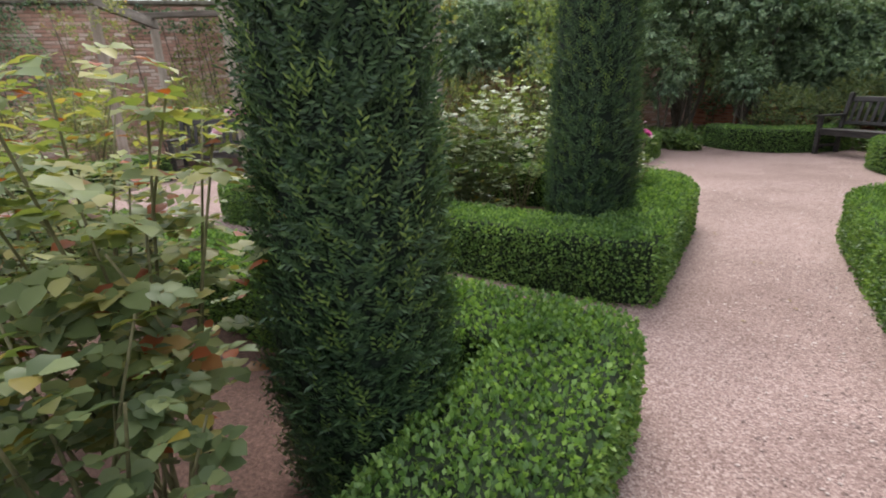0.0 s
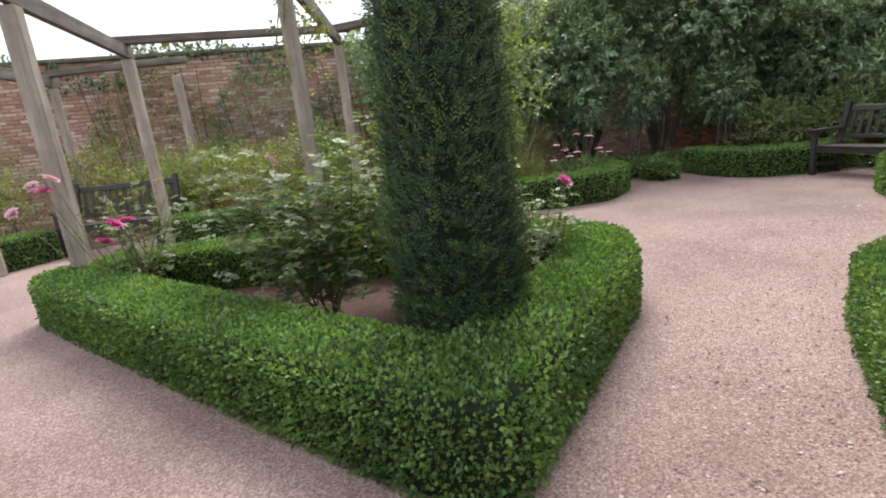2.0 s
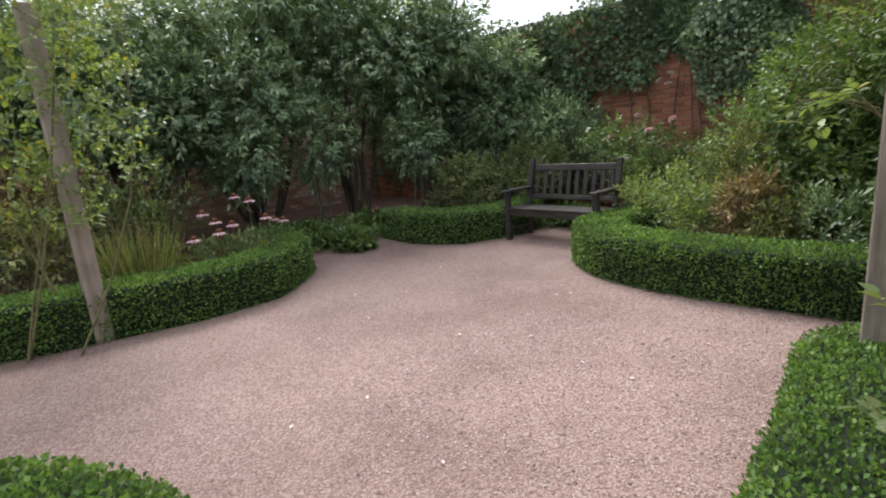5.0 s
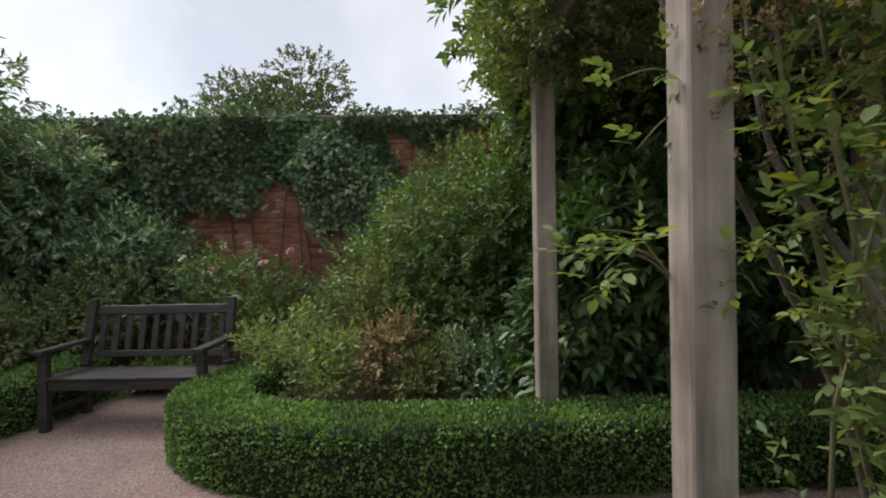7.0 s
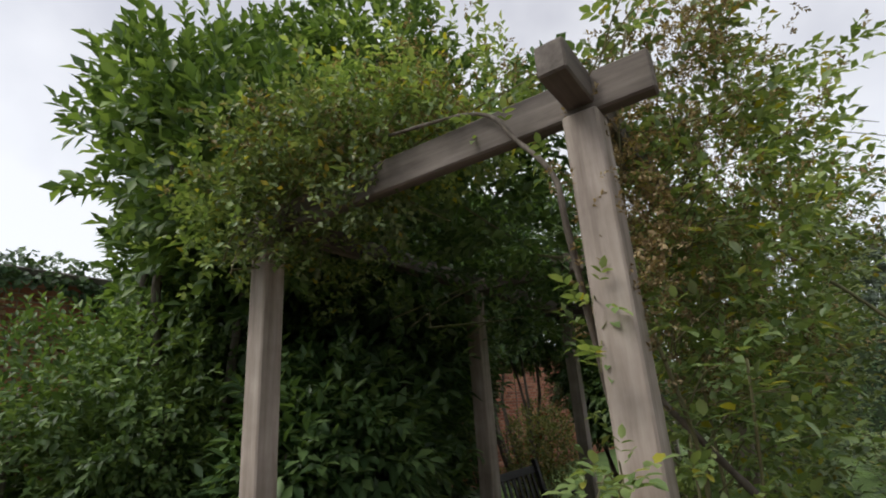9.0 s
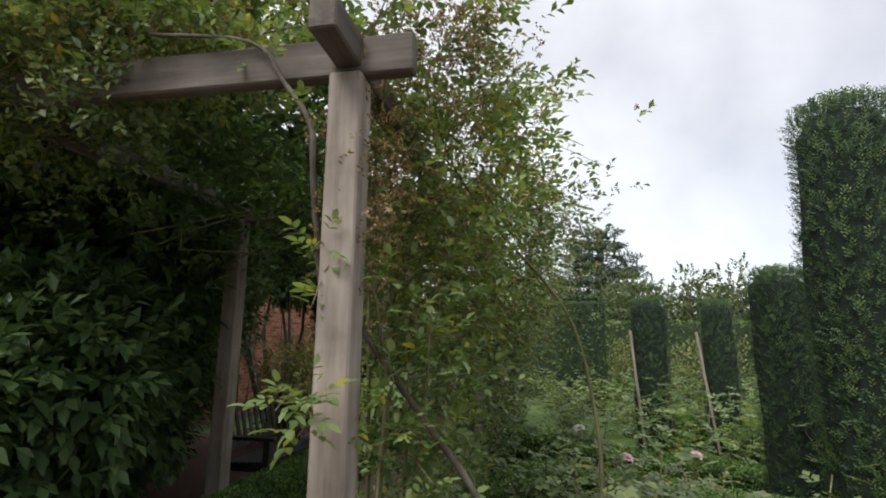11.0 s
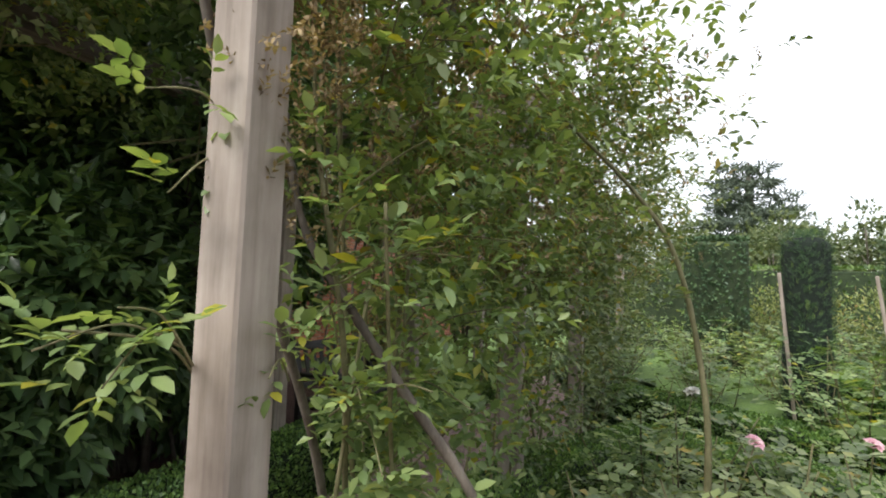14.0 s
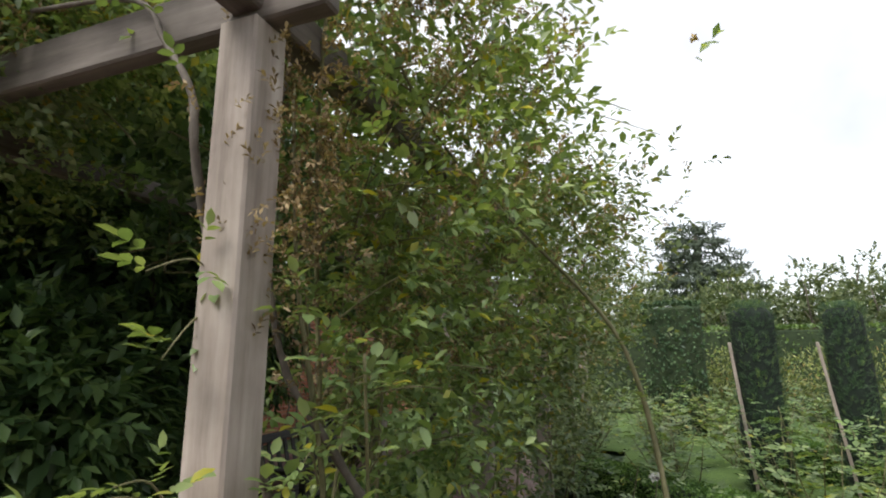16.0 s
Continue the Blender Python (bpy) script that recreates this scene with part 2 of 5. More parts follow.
WHITE = leaf_material("white_rose_petal", (0.75, 0.74, 0.66), (0.84, 0.84, 0.78), (0.9, 0.9, 0.86), rough=0.5, glow=0.25, gain=1.0, through=(1.1, 1.0, 1.05))
MAUVE = leaf_material("coneflower_petal", (0.60, 0.32, 0.42), (0.76, 0.48, 0.56), (0.86, 0.64, 0.68), rough=0.5, glow=0.25, gain=1.0, through=(1.1, 1.0, 1.05))
CONE = plain_material("coneflower_cone", (0.16, 0.05, 0.02), 0.8)

# ---- mesh helpers ----
RNG = np.random.default_rng(7)
E1, E2 = Vector((0.921, 0.390, 0)), Vector((0.390, -0.921, 0))   # across and along the pergola
UP = Vector((0, 0, 1))


def raw_mesh(name, verts, faces, mat, smooth=False):
    me = bpy.data.meshes.new(name)
    me.from_pydata([tuple(v) for v in verts], [], [tuple(f) for f in faces])
    me.materials.append(mat)
    if smooth:
        me.polygons.foreach_set("use_smooth", [True] * len(me.polygons))
    me.update()
    return me


def tri_mesh(name, verts, tris, mat):
    """A mesh of many triangles from arrays."""
    me = bpy.data.meshes.new(name)
    verts, tris = np.asarray(verts, np.float32), np.asarray(tris, np.int32)
    me.vertices.add(len(verts))
    me.vertices.foreach_set("co", verts.ravel())
    me.loops.add(tris.size)
    me.loops.foreach_set("vertex_index", tris.ravel())
    me.polygons.add(len(tris))
    me.polygons.foreach_set("loop_start", np.arange(0, tris.size, 3, dtype=np.int32))
    me.polygons.foreach_set("loop_total", np.full(len(tris), 3, np.int32))
    me.materials.append(mat)
    me.update(calc_edges=True)
    return me


def part_of(name, me, parent=None, label=""):
    ob = new(name, me)
    ob.parent = parent
    if label:
        tagged(ob, label)
    return ob


def part(name, bm, material, parent=None, label=""):
    me = bpy.data.meshes.new(name)
    bm.to_mesh(me)
    bm.free()
    me.materials.append(material)
    return part_of(name, me, parent, label)


def empty(name, x=0.0, y=0.0, z=0.0, rz=0.0):
    ob = new(name)
    ob.matrix_world = pose(x, y, z, 0, 0, rz)
    return ob


def unit(a):
    return a / np.maximum(np.linalg.norm(a, axis=-1, keepdims=True), 1e-9)


def leaf_arrays(c, axis, normal, length, width, kind="diamond", fold=0.25):
    """Vertices and triangles of leaves that start at c and reach along axis. kind: diamond (2 triangles) or round (6)."""
    n = len(c)
    axis = unit(axis)
    side = unit(np.cross(axis, normal))
    nor = np.cross(side, axis)
    length = np.broadcast_to(np.asarray(length, float), (n,))[:, None]
    width = np.broadcast_to(np.asarray(width, float), (n,))[:, None]
    if kind == "diamond":
        rows = [(0, 0, 0), (0.5, 0.5, fold), (1, 0, 0), (0.5, -0.5, fold)]
        tri = [(0, 1, 2), (0, 2, 3)]
    else:
        rows = [(0, 0, 0), (0.28, 0.42, fold), (0.66, 0.40, fold * 0.8), (1, 0, -0.12), (0.66, -0.40, fold * 0.8), (0.28, -0.42, fold), (0.5, 0, 0.02)]
        tri = [(0, 1, 6), (1, 2, 6), (2, 3, 6), (3, 4, 6), (4, 5, 6), (5, 0, 6)]
    v = np.stack([c + axis * length * a + side * width * b + nor * width * h for a, b, h in rows], 1)
    k = len(rows)
    t = np.asarray(tri)[None] + (np.arange(n) * k)[:, None, None]
    return v.reshape(-1, 3), t.reshape(-1, 3)


def leaf_mesh(name, c, axis, normal, length, width, mat, kind="diamond", fold=0.25):
    v, t = leaf_arrays(c, axis, normal, length, width, kind, fold)
    return tri_mesh(name, v, t, mat)


def random_dirs(n):
    return unit(RNG.normal(size=(n, 3)))


def compound(c, axis, normal, size, pairs=2):
    """Leaflets of compound leaves: pairs along a stalk and one at its end."""
    axis = unit(axis)
    side = unit(np.cross(axis, normal))
    size = np.broadcast_to(np.asarray(size, float), (len(c),))[:, None]
    cs, ax, nn, ln = [], [], [], []
    for i in range(pairs):
        for s in (-1, 1):
            cs.append(c + axis * size * (0.35 + 0.55 * i))
            ax.append(unit(axis * 0.55 + side * s + RNG.normal(size=c.shape) * 0.12))
            nn.append(normal), ln.append(size[:, 0] * (0.75 + 0.2 * i))
    cs.append(c + axis * size * (0.35 + 0.55 * (pairs - 1) + 0.3))
    ax.append(axis), nn.append(normal), ln.append(size[:, 0] * 1.05)
    return np.concatenate(cs), np.concatenate(ax), np.concatenate(nn), np.concatenate(ln)


def tube(bm_verts, faces, pts, radii, sides=6):
    """Adds a tapered tube along pts to lists."""
    base = len(bm_verts)
    pts = [Vector(p) for p in pts]
    for i, p in enumerate(pts):
        d = (pts[min(i + 1, len(pts) - 1)] - pts[max(i - 1, 0)]).normalized()
        a = d.cross(Vector((0.3, 0.5, 0.81))).normalized()
        b = d.cross(a)
        for k in range(sides):
            w = 2 * math.pi * k / sides
            bm_verts.append(p + (a * math.cos(w) + b * math.sin(w)) * radii[i])
    for i in range(len(pts) - 1):
        for k in range(sides):
            q = base + i * sides
            faces.append((q + k, q + (k + 1) % sides, q + sides + (k + 1) % sides, q + sides + k))
    faces.append(tuple(base + (len(pts) - 1) * sides + k for k in range(sides)))


def box_bm(bm, size, centre=(0, 0, 0), turn=None, bevel=0.006):
    """Adds one bevelled block to a bmesh."""
    tmp = bmesh.new()
    bmesh.ops.create_cube(tmp, size=1.0)
    bmesh.ops.scale(tmp, vec=size, verts=tmp.verts)
    if bevel:
        bmesh.ops.bevel(tmp, geom=tmp.edges[:], offset=bevel, segments=1, affect="EDGES", profile=0.5)
    m = Matrix.Translation(centre) @ (turn.to_4x4() if turn else Matrix.Identity(4))
    bmesh.ops.transform(tmp, matrix=m, verts=tmp.verts)
    me = bpy.data.meshes.new("tmp")
    tmp.to_mesh(me)
    tmp.free()
    bm.from_mesh(me)
    bpy.data.meshes.remove(me)
    return bm


def block(name, size, centre, mat, parent, turn=None, bevel=0.006, label=""):
    return part(name, box_bm(bmesh.new(), size, centre, turn, bevel), mat, parent, label)


# ---- ground ----
def flat_sheet(name, outline, z, mat, label, cat, depth=0.0):
    bm = bmesh.new()
    f = bm.faces.new([bm.verts.new((x, y, z)) for x, y in outline])
    bmesh.ops.triangulate(bm, faces=[f])
    ob = part(name, bm, mat)
    return tagged(ob, label, cat, kind="structure")


ground = flat_sheet("ground", [(-900, -900), (900, -900), (900, 900), (-900, 900)], -0.03, GRASS, "rough green grass and earth around the garden", "ground")
gravel_area = flat_sheet("pavement", [(-9, -9), (1, -9), (4.0, 0), (4.3, 2.9), (7.6, 2.9), (9.3, -1.5), (11.2, -1.0), (9.2, 5.3), (9.2, 13.5), (4, 14.5), (-9, 11)], 0.0, GRAVEL, "trodden pinkish fine gravel path between the hedges", "gravel path")


# ---- hedges ----
def smooth_line(pts, step=0.08, closed=False, soft=2):
    """Points along a rounded polyline at even steps."""
    p = [np.array(q, float) for q in pts]
    for _ in range(soft):
        out = []
        rng = range(len(p)) if closed else range(len(p) - 1)
        if not closed:
            out.append(p[0])
        for i in rng:
            a, b = p[i], p[(i + 1) % len(p)]
            d = np.linalg.norm(b - a)
            r = min(0.25, 0.06 / max(d, 1e-6))
            out += [a + (b - a) * r, b - (b - a) * r]
        if not closed:
            out.append(p[-1])
        p = out
    if closed:
        p = p + [p[0]]
    p = np.array(p)
    s = np.concatenate([[0], np.cumsum(np.linalg.norm(np.diff(p, axis=0), axis=1))])
    k = max(4, int(s[-1] / step))
    u = np.linspace(0, s[-1], k + 1)
    return np.stack([np.interp(u, s, p[:, 0]), np.interp(u, s, p[:, 1])], 1)


def clipped_hedge(name, pts, label, width=0.5, height=0.424, closed=False, density=5200, leaf=0.024, group="low box hedges"):
    """A low clipped box hedge along a line: a solid core, near-black to paint the shade within, and a shell of small
    leaves, with a slightly rounded top.
    """
    line = smooth_line(pts, 0.08, closed)
    tan = unit(np.gradient(line, axis=0))
    if closed:
        tan[0] = tan[-1] = unit((line[1] - line[-2])[None])[0]
    nor = np.stack([-tan[:, 1], tan[:, 0]], 1)
    # corners are clipped square: the offset grows where the line turns sharply
    reach = 4
    idx = np.arange(len(line))
    before, after = (((idx - reach) % (len(line) - 1), (idx + reach) % (len(line) - 1)) if closed else (np.maximum(idx - reach, 0), np.minimum(idx + reach, len(line) - 1)))
    square = np.maximum((nor * nor[before]).sum(1), (nor * nor[after]).sum(1))
    square = 1 + 0.85 * (1 / np.clip(square, 0.74, 1.0) - 1)
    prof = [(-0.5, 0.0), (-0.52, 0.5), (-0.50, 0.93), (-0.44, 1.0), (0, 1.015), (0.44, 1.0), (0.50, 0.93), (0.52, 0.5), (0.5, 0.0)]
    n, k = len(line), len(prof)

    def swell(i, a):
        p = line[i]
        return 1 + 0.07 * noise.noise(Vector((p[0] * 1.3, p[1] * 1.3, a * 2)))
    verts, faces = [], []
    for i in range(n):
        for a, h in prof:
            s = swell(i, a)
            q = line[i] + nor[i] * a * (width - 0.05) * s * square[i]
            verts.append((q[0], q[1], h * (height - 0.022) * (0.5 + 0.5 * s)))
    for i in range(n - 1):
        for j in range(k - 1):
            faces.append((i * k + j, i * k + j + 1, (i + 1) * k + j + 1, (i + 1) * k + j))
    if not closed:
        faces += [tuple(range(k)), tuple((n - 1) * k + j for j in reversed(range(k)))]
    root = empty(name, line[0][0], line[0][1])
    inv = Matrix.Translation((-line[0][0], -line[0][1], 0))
    core = raw_mesh("inside", verts, faces, BOX_SHADE)
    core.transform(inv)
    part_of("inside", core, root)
    # leaf shell
    rims = [np.linalg.norm(np.diff(line + nor * s * width / 2, axis=0), axis=1) for s in (-1, 0, 1)]
    seg = np.max(rims, axis=0)
    length = seg.sum()
    per = width + 2 * height
    count = int(length * per * density)
    cum = np.concatenate([[0], np.cumsum(seg)])
    u = RNG.uniform(0, length, count)
    if not closed:   # the two end faces
        ends = int(2 * width * height * density)
        u[:ends] = np.where(RNG.random(ends) < 0.5, 0.0, length)
    i = np.clip(np.searchsorted(cum, u) - 1, 0, n - 2)
    f = np.clip((u - cum[i]) / np.maximum(seg[i], 1e-6), 0, 1)
    base = line[i] + (line[i + 1] - line[i]) * f[:, None]
    nn = unit(nor[i] * (1 - f[:, None]) + nor[i + 1] * f[:, None])
    tt = unit(tan[i])
    w = RNG.uniform(0, per, count)
    top = (w > height) & (w < height + width)
    a = np.where(w <= height, -0.5, np.where(top, (w - height) / width - 0.5, 0.5))
    h = np.where(w <= height, w / height, np.where(top, 1.0, (per - w) / height))
    out = np.zeros((count, 3))
    out[:, :2] = np.where(top[:, None], nn * a[:, None] * 0.5, nn * np.sign(a)[:, None])
    out[:, 2] = np.where(top, 1.0, 0.15 + 0.5 * (h > 0.9))
    if not closed:
        end = np.zeros(count, bool)
        end[:ends] = True
        a[:ends] = RNG.uniform(-0.5, 0.5, ends)
        h[:ends] = RNG.uniform(0, 1, ends)
        sg = np.where(u[:ends] > length / 2, 1.0, -1.0)[:, None]
        out[:ends, :2], out[:ends, 2] = tt[:ends] * sg, 0.1
    swl = np.array([noise.noise(Vector((x * 1.3, y * 1.3, s * 2))) for (x, y), s in zip(base[::20], a[::20])])
    swl = 1 + 0.07 * np.repeat(swl, 20)[:count]
    c = np.zeros((count, 3))
    wide = square[i] * (1 - f) + square[i + 1] * f
    c[:, :2] = base + nn * (a * width * swl * wide)[:, None]
    round_top = np.where(np.abs(a) > 0.42, 0.03 * (np.abs(a) - 0.42) / 0.08, 0.0)
    c[:, 2] = h * (height - round_top) * (0.5 + 0.5 * swl)
    out = unit(out)
    c += out * RNG.uniform(-0.022, 0.012, count)[:, None]
    c[:, 2] = np.maximum(c[:, 2], 0.008)
    axis = unit(out * 0.9 + random_dirs(count) * 0.85 + np.array([0, 0, 0.25]))
    normal = unit(out + random_dirs(count) * 0.7)
    size = leaf * RNG.uniform(0.7, 1.3, count)
    me = leaf_mesh("foliage", c, axis, normal, size, size * 0.72, BOX_LEAF)
    me.transform(inv)
    tagged(part_of("foliage", me, root), kind="stuff")
    return tagged(root, label, "hedge", group)


H0_LINE = [(2.17, 3.81), (1.01, 4.34), (-0.36, 5.10), (-1.36, 5.62), (-2.1, 5.3), (-2.3, 3.2), (-1.2, 1.0), (0.2, -0.2), (0.75, 0.6), (1.80, 3.0)]
H1_LINE = [(2.64, 5.16), (3.40, 6.78), (3.46, 7.30), (3.05, 7.72), (1.6, 8.05), (0.2, 8.02), (-0.80, 7.78), (-1.06, 7.24), (1.31, 5.90)]
H2_LINE = [(4.93, 6.28), (4.57, 5.5), (4.02, 4.2), (4.5, 3.4), (7.2, 3.2), (7.35, 4.7), (6.60, 6.70), (6.30, 6.93), (5.65, 6.60)]
H3_LINE = [(4.38, 13.0), (4.5, 11.75), (4.12, 11.08), (3.5, 10.85), (2.4, 10.75), (0.6, 10.95)]
H4_LINE = [(6.25, 13.2), (6.45, 12.45), (6.85, 12.05), (7.5, 12.05), (8.1, 12.3)]
H5_LINE = [(8.4, 10.3), (7.8, 10.27), (7.45, 9.98), (7.3, 9.5), (7.36, 9.0), (7.58, 8.4), (7.86, 7.75), (8.16, 7.05), (8.92, 5.3), (10.2, 2.3), (11.4, -0.7)]
H6_LINE = [(-3.95, 9.95), (-4.15, 9.2), (-4.9, 8.4), (-6.3, 7.2)]
H7_LINE = [(-2.3, 10.35), (-1.4, 10.2), (0.6, 10.95)]
clipped_hedge("box_hedge", H0_LINE, "knee-high clipped green box hedge round the rose bed", closed=True, density=5600)
clipped_hedge("box_hedge", H1_LINE, "knee-high clipped box hedge round a triangular rose bed", closed=True, density=5400)
clipped_hedge("box_hedge", H2_LINE, "low box hedge beside the pergola post", closed=True, density=6200, leaf=0.021)
clipped_hedge("box_hedge", H3_LINE, "low clipped box hedge in front of pink coneflowers", density=3600, leaf=0.028)
clipped_hedge("box_hedge", H4_LINE, "short curved box hedge beside the bench", density=3200, leaf=0.03)
clipped_hedge("box_hedge", H5_LINE, "long curved box hedge under the pergola", density=4200, leaf=0.026)
clipped_hedge("box_hedge", H6_LINE, "low box hedge beside the far bench", density=2600, leaf=0.03)
clipped_hedge("box_hedge", H7_LINE, "low box hedge behind the rose bed", density=2200, leaf=0.03)


LAWN = earth_material("mown_grass", (0.05, 0.10, 0.02), (0.09, 0.16, 0.035), (0.15, 0.22, 0.06), 30.0)
flat_sheet("ground", [(-9, -14), (14, -14), (20, -8), (14, 2.9), (11.2, -1.0), (9.3, -1.5), (7.65, 3.1), (4.25, 3.1), (3.95, 0), (0.95, -9), (-9, -9)], 0.006, LAWN, "short green grass between the far rose beds", "grass")


def soil_bed(outline, label):
    return flat_sheet("ground", outline, 0.012, SOIL, label, "soil bed")


soil_bed([(x, y) for x, y in smooth_line(H0_LINE, 0.4, True)[:-1]], "dark brown bark mulch in the rose bed")
soil_bed([(x, y) for x, y in smooth_line(H1_LINE, 0.4, True)[:-1]], "dark brown bark mulch in the triangular bed")
soil_bed([(x, y) for x, y in smooth_line(H2_LINE, 0.4, True)[:-1]], "dark brown bark mulch under the roses")
soil_bed([(4.5, 13.5), (4.6, 11.7), (4.2, 11.1), (3.5, 10.9), (2.4, 10.8), (0.6, 11.0), (-1.4, 10.3), (-3.0, 11.2), (-4.2, 9.3), (-6.4, 7.3), (-9, 11), (-9, 16), (7.5, 20), (14, 3), (11.5, -0.6), (9.0, 5.3), (8.2, 7.2), (7.6, 8.8), (7.5, 9.4), (7.8, 10.0), (8.8, 10.9), (8.2, 12.2), (7.5, 12.1), (6.9, 12.1), (6.5, 12.5), (6.2, 13.5)], "dark soil of the planted border under the wall")


# ---- walls ----
def brick_wall(name, start, end, height, mat, label, singles=None):
    """A brick wall in stretcher bond with recessed lime joints and a stone coping, 0.34 m thick, its face on the line from start to end."""
    a, b = Vector((*start, 0)), Vector((*end, 0))
    along = (b - a).normalized()
    outward = Vector((-along.y, along.x, 0))        # away from the garden
    length = (b - a).length
    root = empty(name, a.x, a.y, 0, math.degrees(math.atan2(along.y, along.x)))
    block("mortar", (length, 0.30, height), (length / 2, 0.165, height / 2), MORTAR, root, bevel=0)
    block("coping", (length, 0.46, 0.09), (length / 2, 0.16, height + 0.045), COPING, root, bevel=0.02)
    bl, bh, gap = 0.215, 0.065, 0.011
    rows = int(height / (bh + gap))
    verts, faces, single = [], [], []
    rnd = random.Random(5)
    for r in range(rows):
        x = -(r % 2) * (bl + gap) / 2
        while x < length:
            x0, x1 = max(0.0, x), min(length, x + bl)
            if x1 - x0 > 0.03:
                z0 = r * (bh + gap) + gap
                d = rnd.uniform(-0.002, 0.004)
                if singles and singles[0] < x < singles[1] and singles[2] < z0 < singles[3]:
                    single.append((x0, z0, d))
                else:
                    q = len(verts)
                    y0, e = -d, 0.006
                    verts += [(x0, 0.02, z0), (x1, 0.02, z0), (x1, 0.02, z0 + bh), (x0, 0.02, z0 + bh),
                              (x0 + e, y0, z0 + e), (x1 - e, y0, z0 + e), (x1 - e, y0, z0 + bh - e), (x0 + e, y0, z0 + bh - e)]
                    faces += [(q + 4, q + 5, q + 6, q + 7), (q, q + 1, q + 5, q + 4), (q + 1, q + 2, q + 6, q + 5), (q + 2, q + 3, q + 7, q + 6), (q + 3, q, q + 4, q + 7)]
            x += bl + gap
    tagged(part_of("brickwork", raw_mesh("brickwork", verts, faces, mat), root), kind="stuff")
    tagged(root, label, "wall", kind="structure")
    return root, single, mat


WALL_TOP = 3.3
corner = Vector((0.921, 0.390, 0)) * 14.6 + Vector((-0.390, 0.921, 0)) * 14.5
wall_east, east_singles, _ = brick_wall("wall_east", (corner.x, corner.y), (corner.x + 0.390 * 30, corner.y - 0.921 * 30), WALL_TOP, BRICK, "tall old red brick wall with ivy along its top", (5.0, 8.0, 1.0, 2.45))
wall_north, north_singles, _ = brick_wall("wall_north", (corner.x - 0.921 * 32, corner.y - 0.390 * 32), (corner.x + 0.921 * 0.33, corner.y + 0.390 * 0.33), WALL_TOP, PALE_BRICK, "faded red brick wall with mossy coping", (16.0, 20.0, 1.3, 2.6))


# ---- yew columns ----
def yew_column(x, y, radius, height, label, count=26000, tips=1300, tall=0.075, taper=0.1):
    """A clipped column of yew: a solid core coloured near-black as inner shade, sprays of needles all over, paler new
    tips.
    """
    root = empty("yew_column", x, y)
    verts, faces = [], []
    seg, rings = 40, 20
    seed = x * 3.1 + y

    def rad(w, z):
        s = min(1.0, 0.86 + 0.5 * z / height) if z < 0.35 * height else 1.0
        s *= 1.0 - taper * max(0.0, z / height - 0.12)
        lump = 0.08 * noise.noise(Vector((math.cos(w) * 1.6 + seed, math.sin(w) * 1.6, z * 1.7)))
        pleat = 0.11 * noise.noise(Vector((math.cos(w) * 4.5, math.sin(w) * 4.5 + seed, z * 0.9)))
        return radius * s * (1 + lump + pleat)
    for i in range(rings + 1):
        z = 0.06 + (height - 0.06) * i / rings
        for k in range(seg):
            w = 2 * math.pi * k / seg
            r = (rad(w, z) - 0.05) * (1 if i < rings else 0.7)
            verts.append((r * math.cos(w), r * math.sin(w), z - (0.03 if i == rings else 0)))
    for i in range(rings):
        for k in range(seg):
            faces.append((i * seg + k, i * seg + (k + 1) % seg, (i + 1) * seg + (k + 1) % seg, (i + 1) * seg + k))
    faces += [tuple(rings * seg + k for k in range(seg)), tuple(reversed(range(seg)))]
    # solid core; its colour stands in for shade behind the needles
    part_of("shade_core", raw_mesh("shade_core", verts, faces, YEW_SHADE, True), root)
    tv, tf = [], []
    tube(tv, tf, [(0, 0, 0), (0, 0, 0.15)], [0.07, 0.06], 8)
    part_of("trunk", raw_mesh("trunk", tv, tf, BARK), root)
    # sprays: a twig with needles both sides
    n = count // 8
    w = RNG.uniform(0, 2 * math.pi, n)
    z = RNG.uniform(0.05, height, n)
    topn = n // 12
    r = np.array([rad(a, b) for a, b in zip(w, z)])
    z[:topn] = height
    r[:topn] *= np.sqrt(RNG.random(topn))
    rad_dir = np.stack([np.cos(w), np.sin(w), np.zeros(n)], 1)
    c = rad_dir * (r - 0.055)[:, None]
    c[:, 2] = z - 0.02
    axis = unit(rad_dir * 0.75 + random_dirs(n) * 0.5 + np.array([0, 0, 0.75]))
    axis[:topn] = unit(np.array([0, 0, 1.0]) + random_dirs(topn) * 0.3)
    ln = RNG.uniform(0.7, 1.35, n) * tall
    cs, ax, no = [], [], []
    side = unit(np.cross(axis, rad_dir + random_dirs(n) * 0.3))
    for j in range(8):
        s = 1 if j % 2 else -1
        cs.append(c + axis * (ln * (0.12 + 0.11 * j))[:, None])
        ax.append(unit(axis * 0.8 + side * s + RNG.normal(size=(n, 3)) * 0.15))
        no.append(rad_dir)
    cs, ax, no = np.concatenate(cs), np.concatenate(ax), np.concatenate(no)
    m = len(cs)
    tagged(part_of("foliage", leaf_mesh("foliage", cs, ax, no, RNG.uniform(0.02, 0.034, m), 0.008, YEW_LEAF), root), kind="stuff")
    k = tips
    w, z = RNG.uniform(0, 2 * math.pi, k), RNG.uniform(0.1, height, k)
    z[: k // 5] = height
    r = np.array([rad(a, b) for a, b in zip(w, z)])
    r[: k // 5] *= np.sqrt(RNG.random(k // 5))
    c = np.stack([np.cos(w) * (r - 0.01), np.sin(w) * (r - 0.01), z], 1)
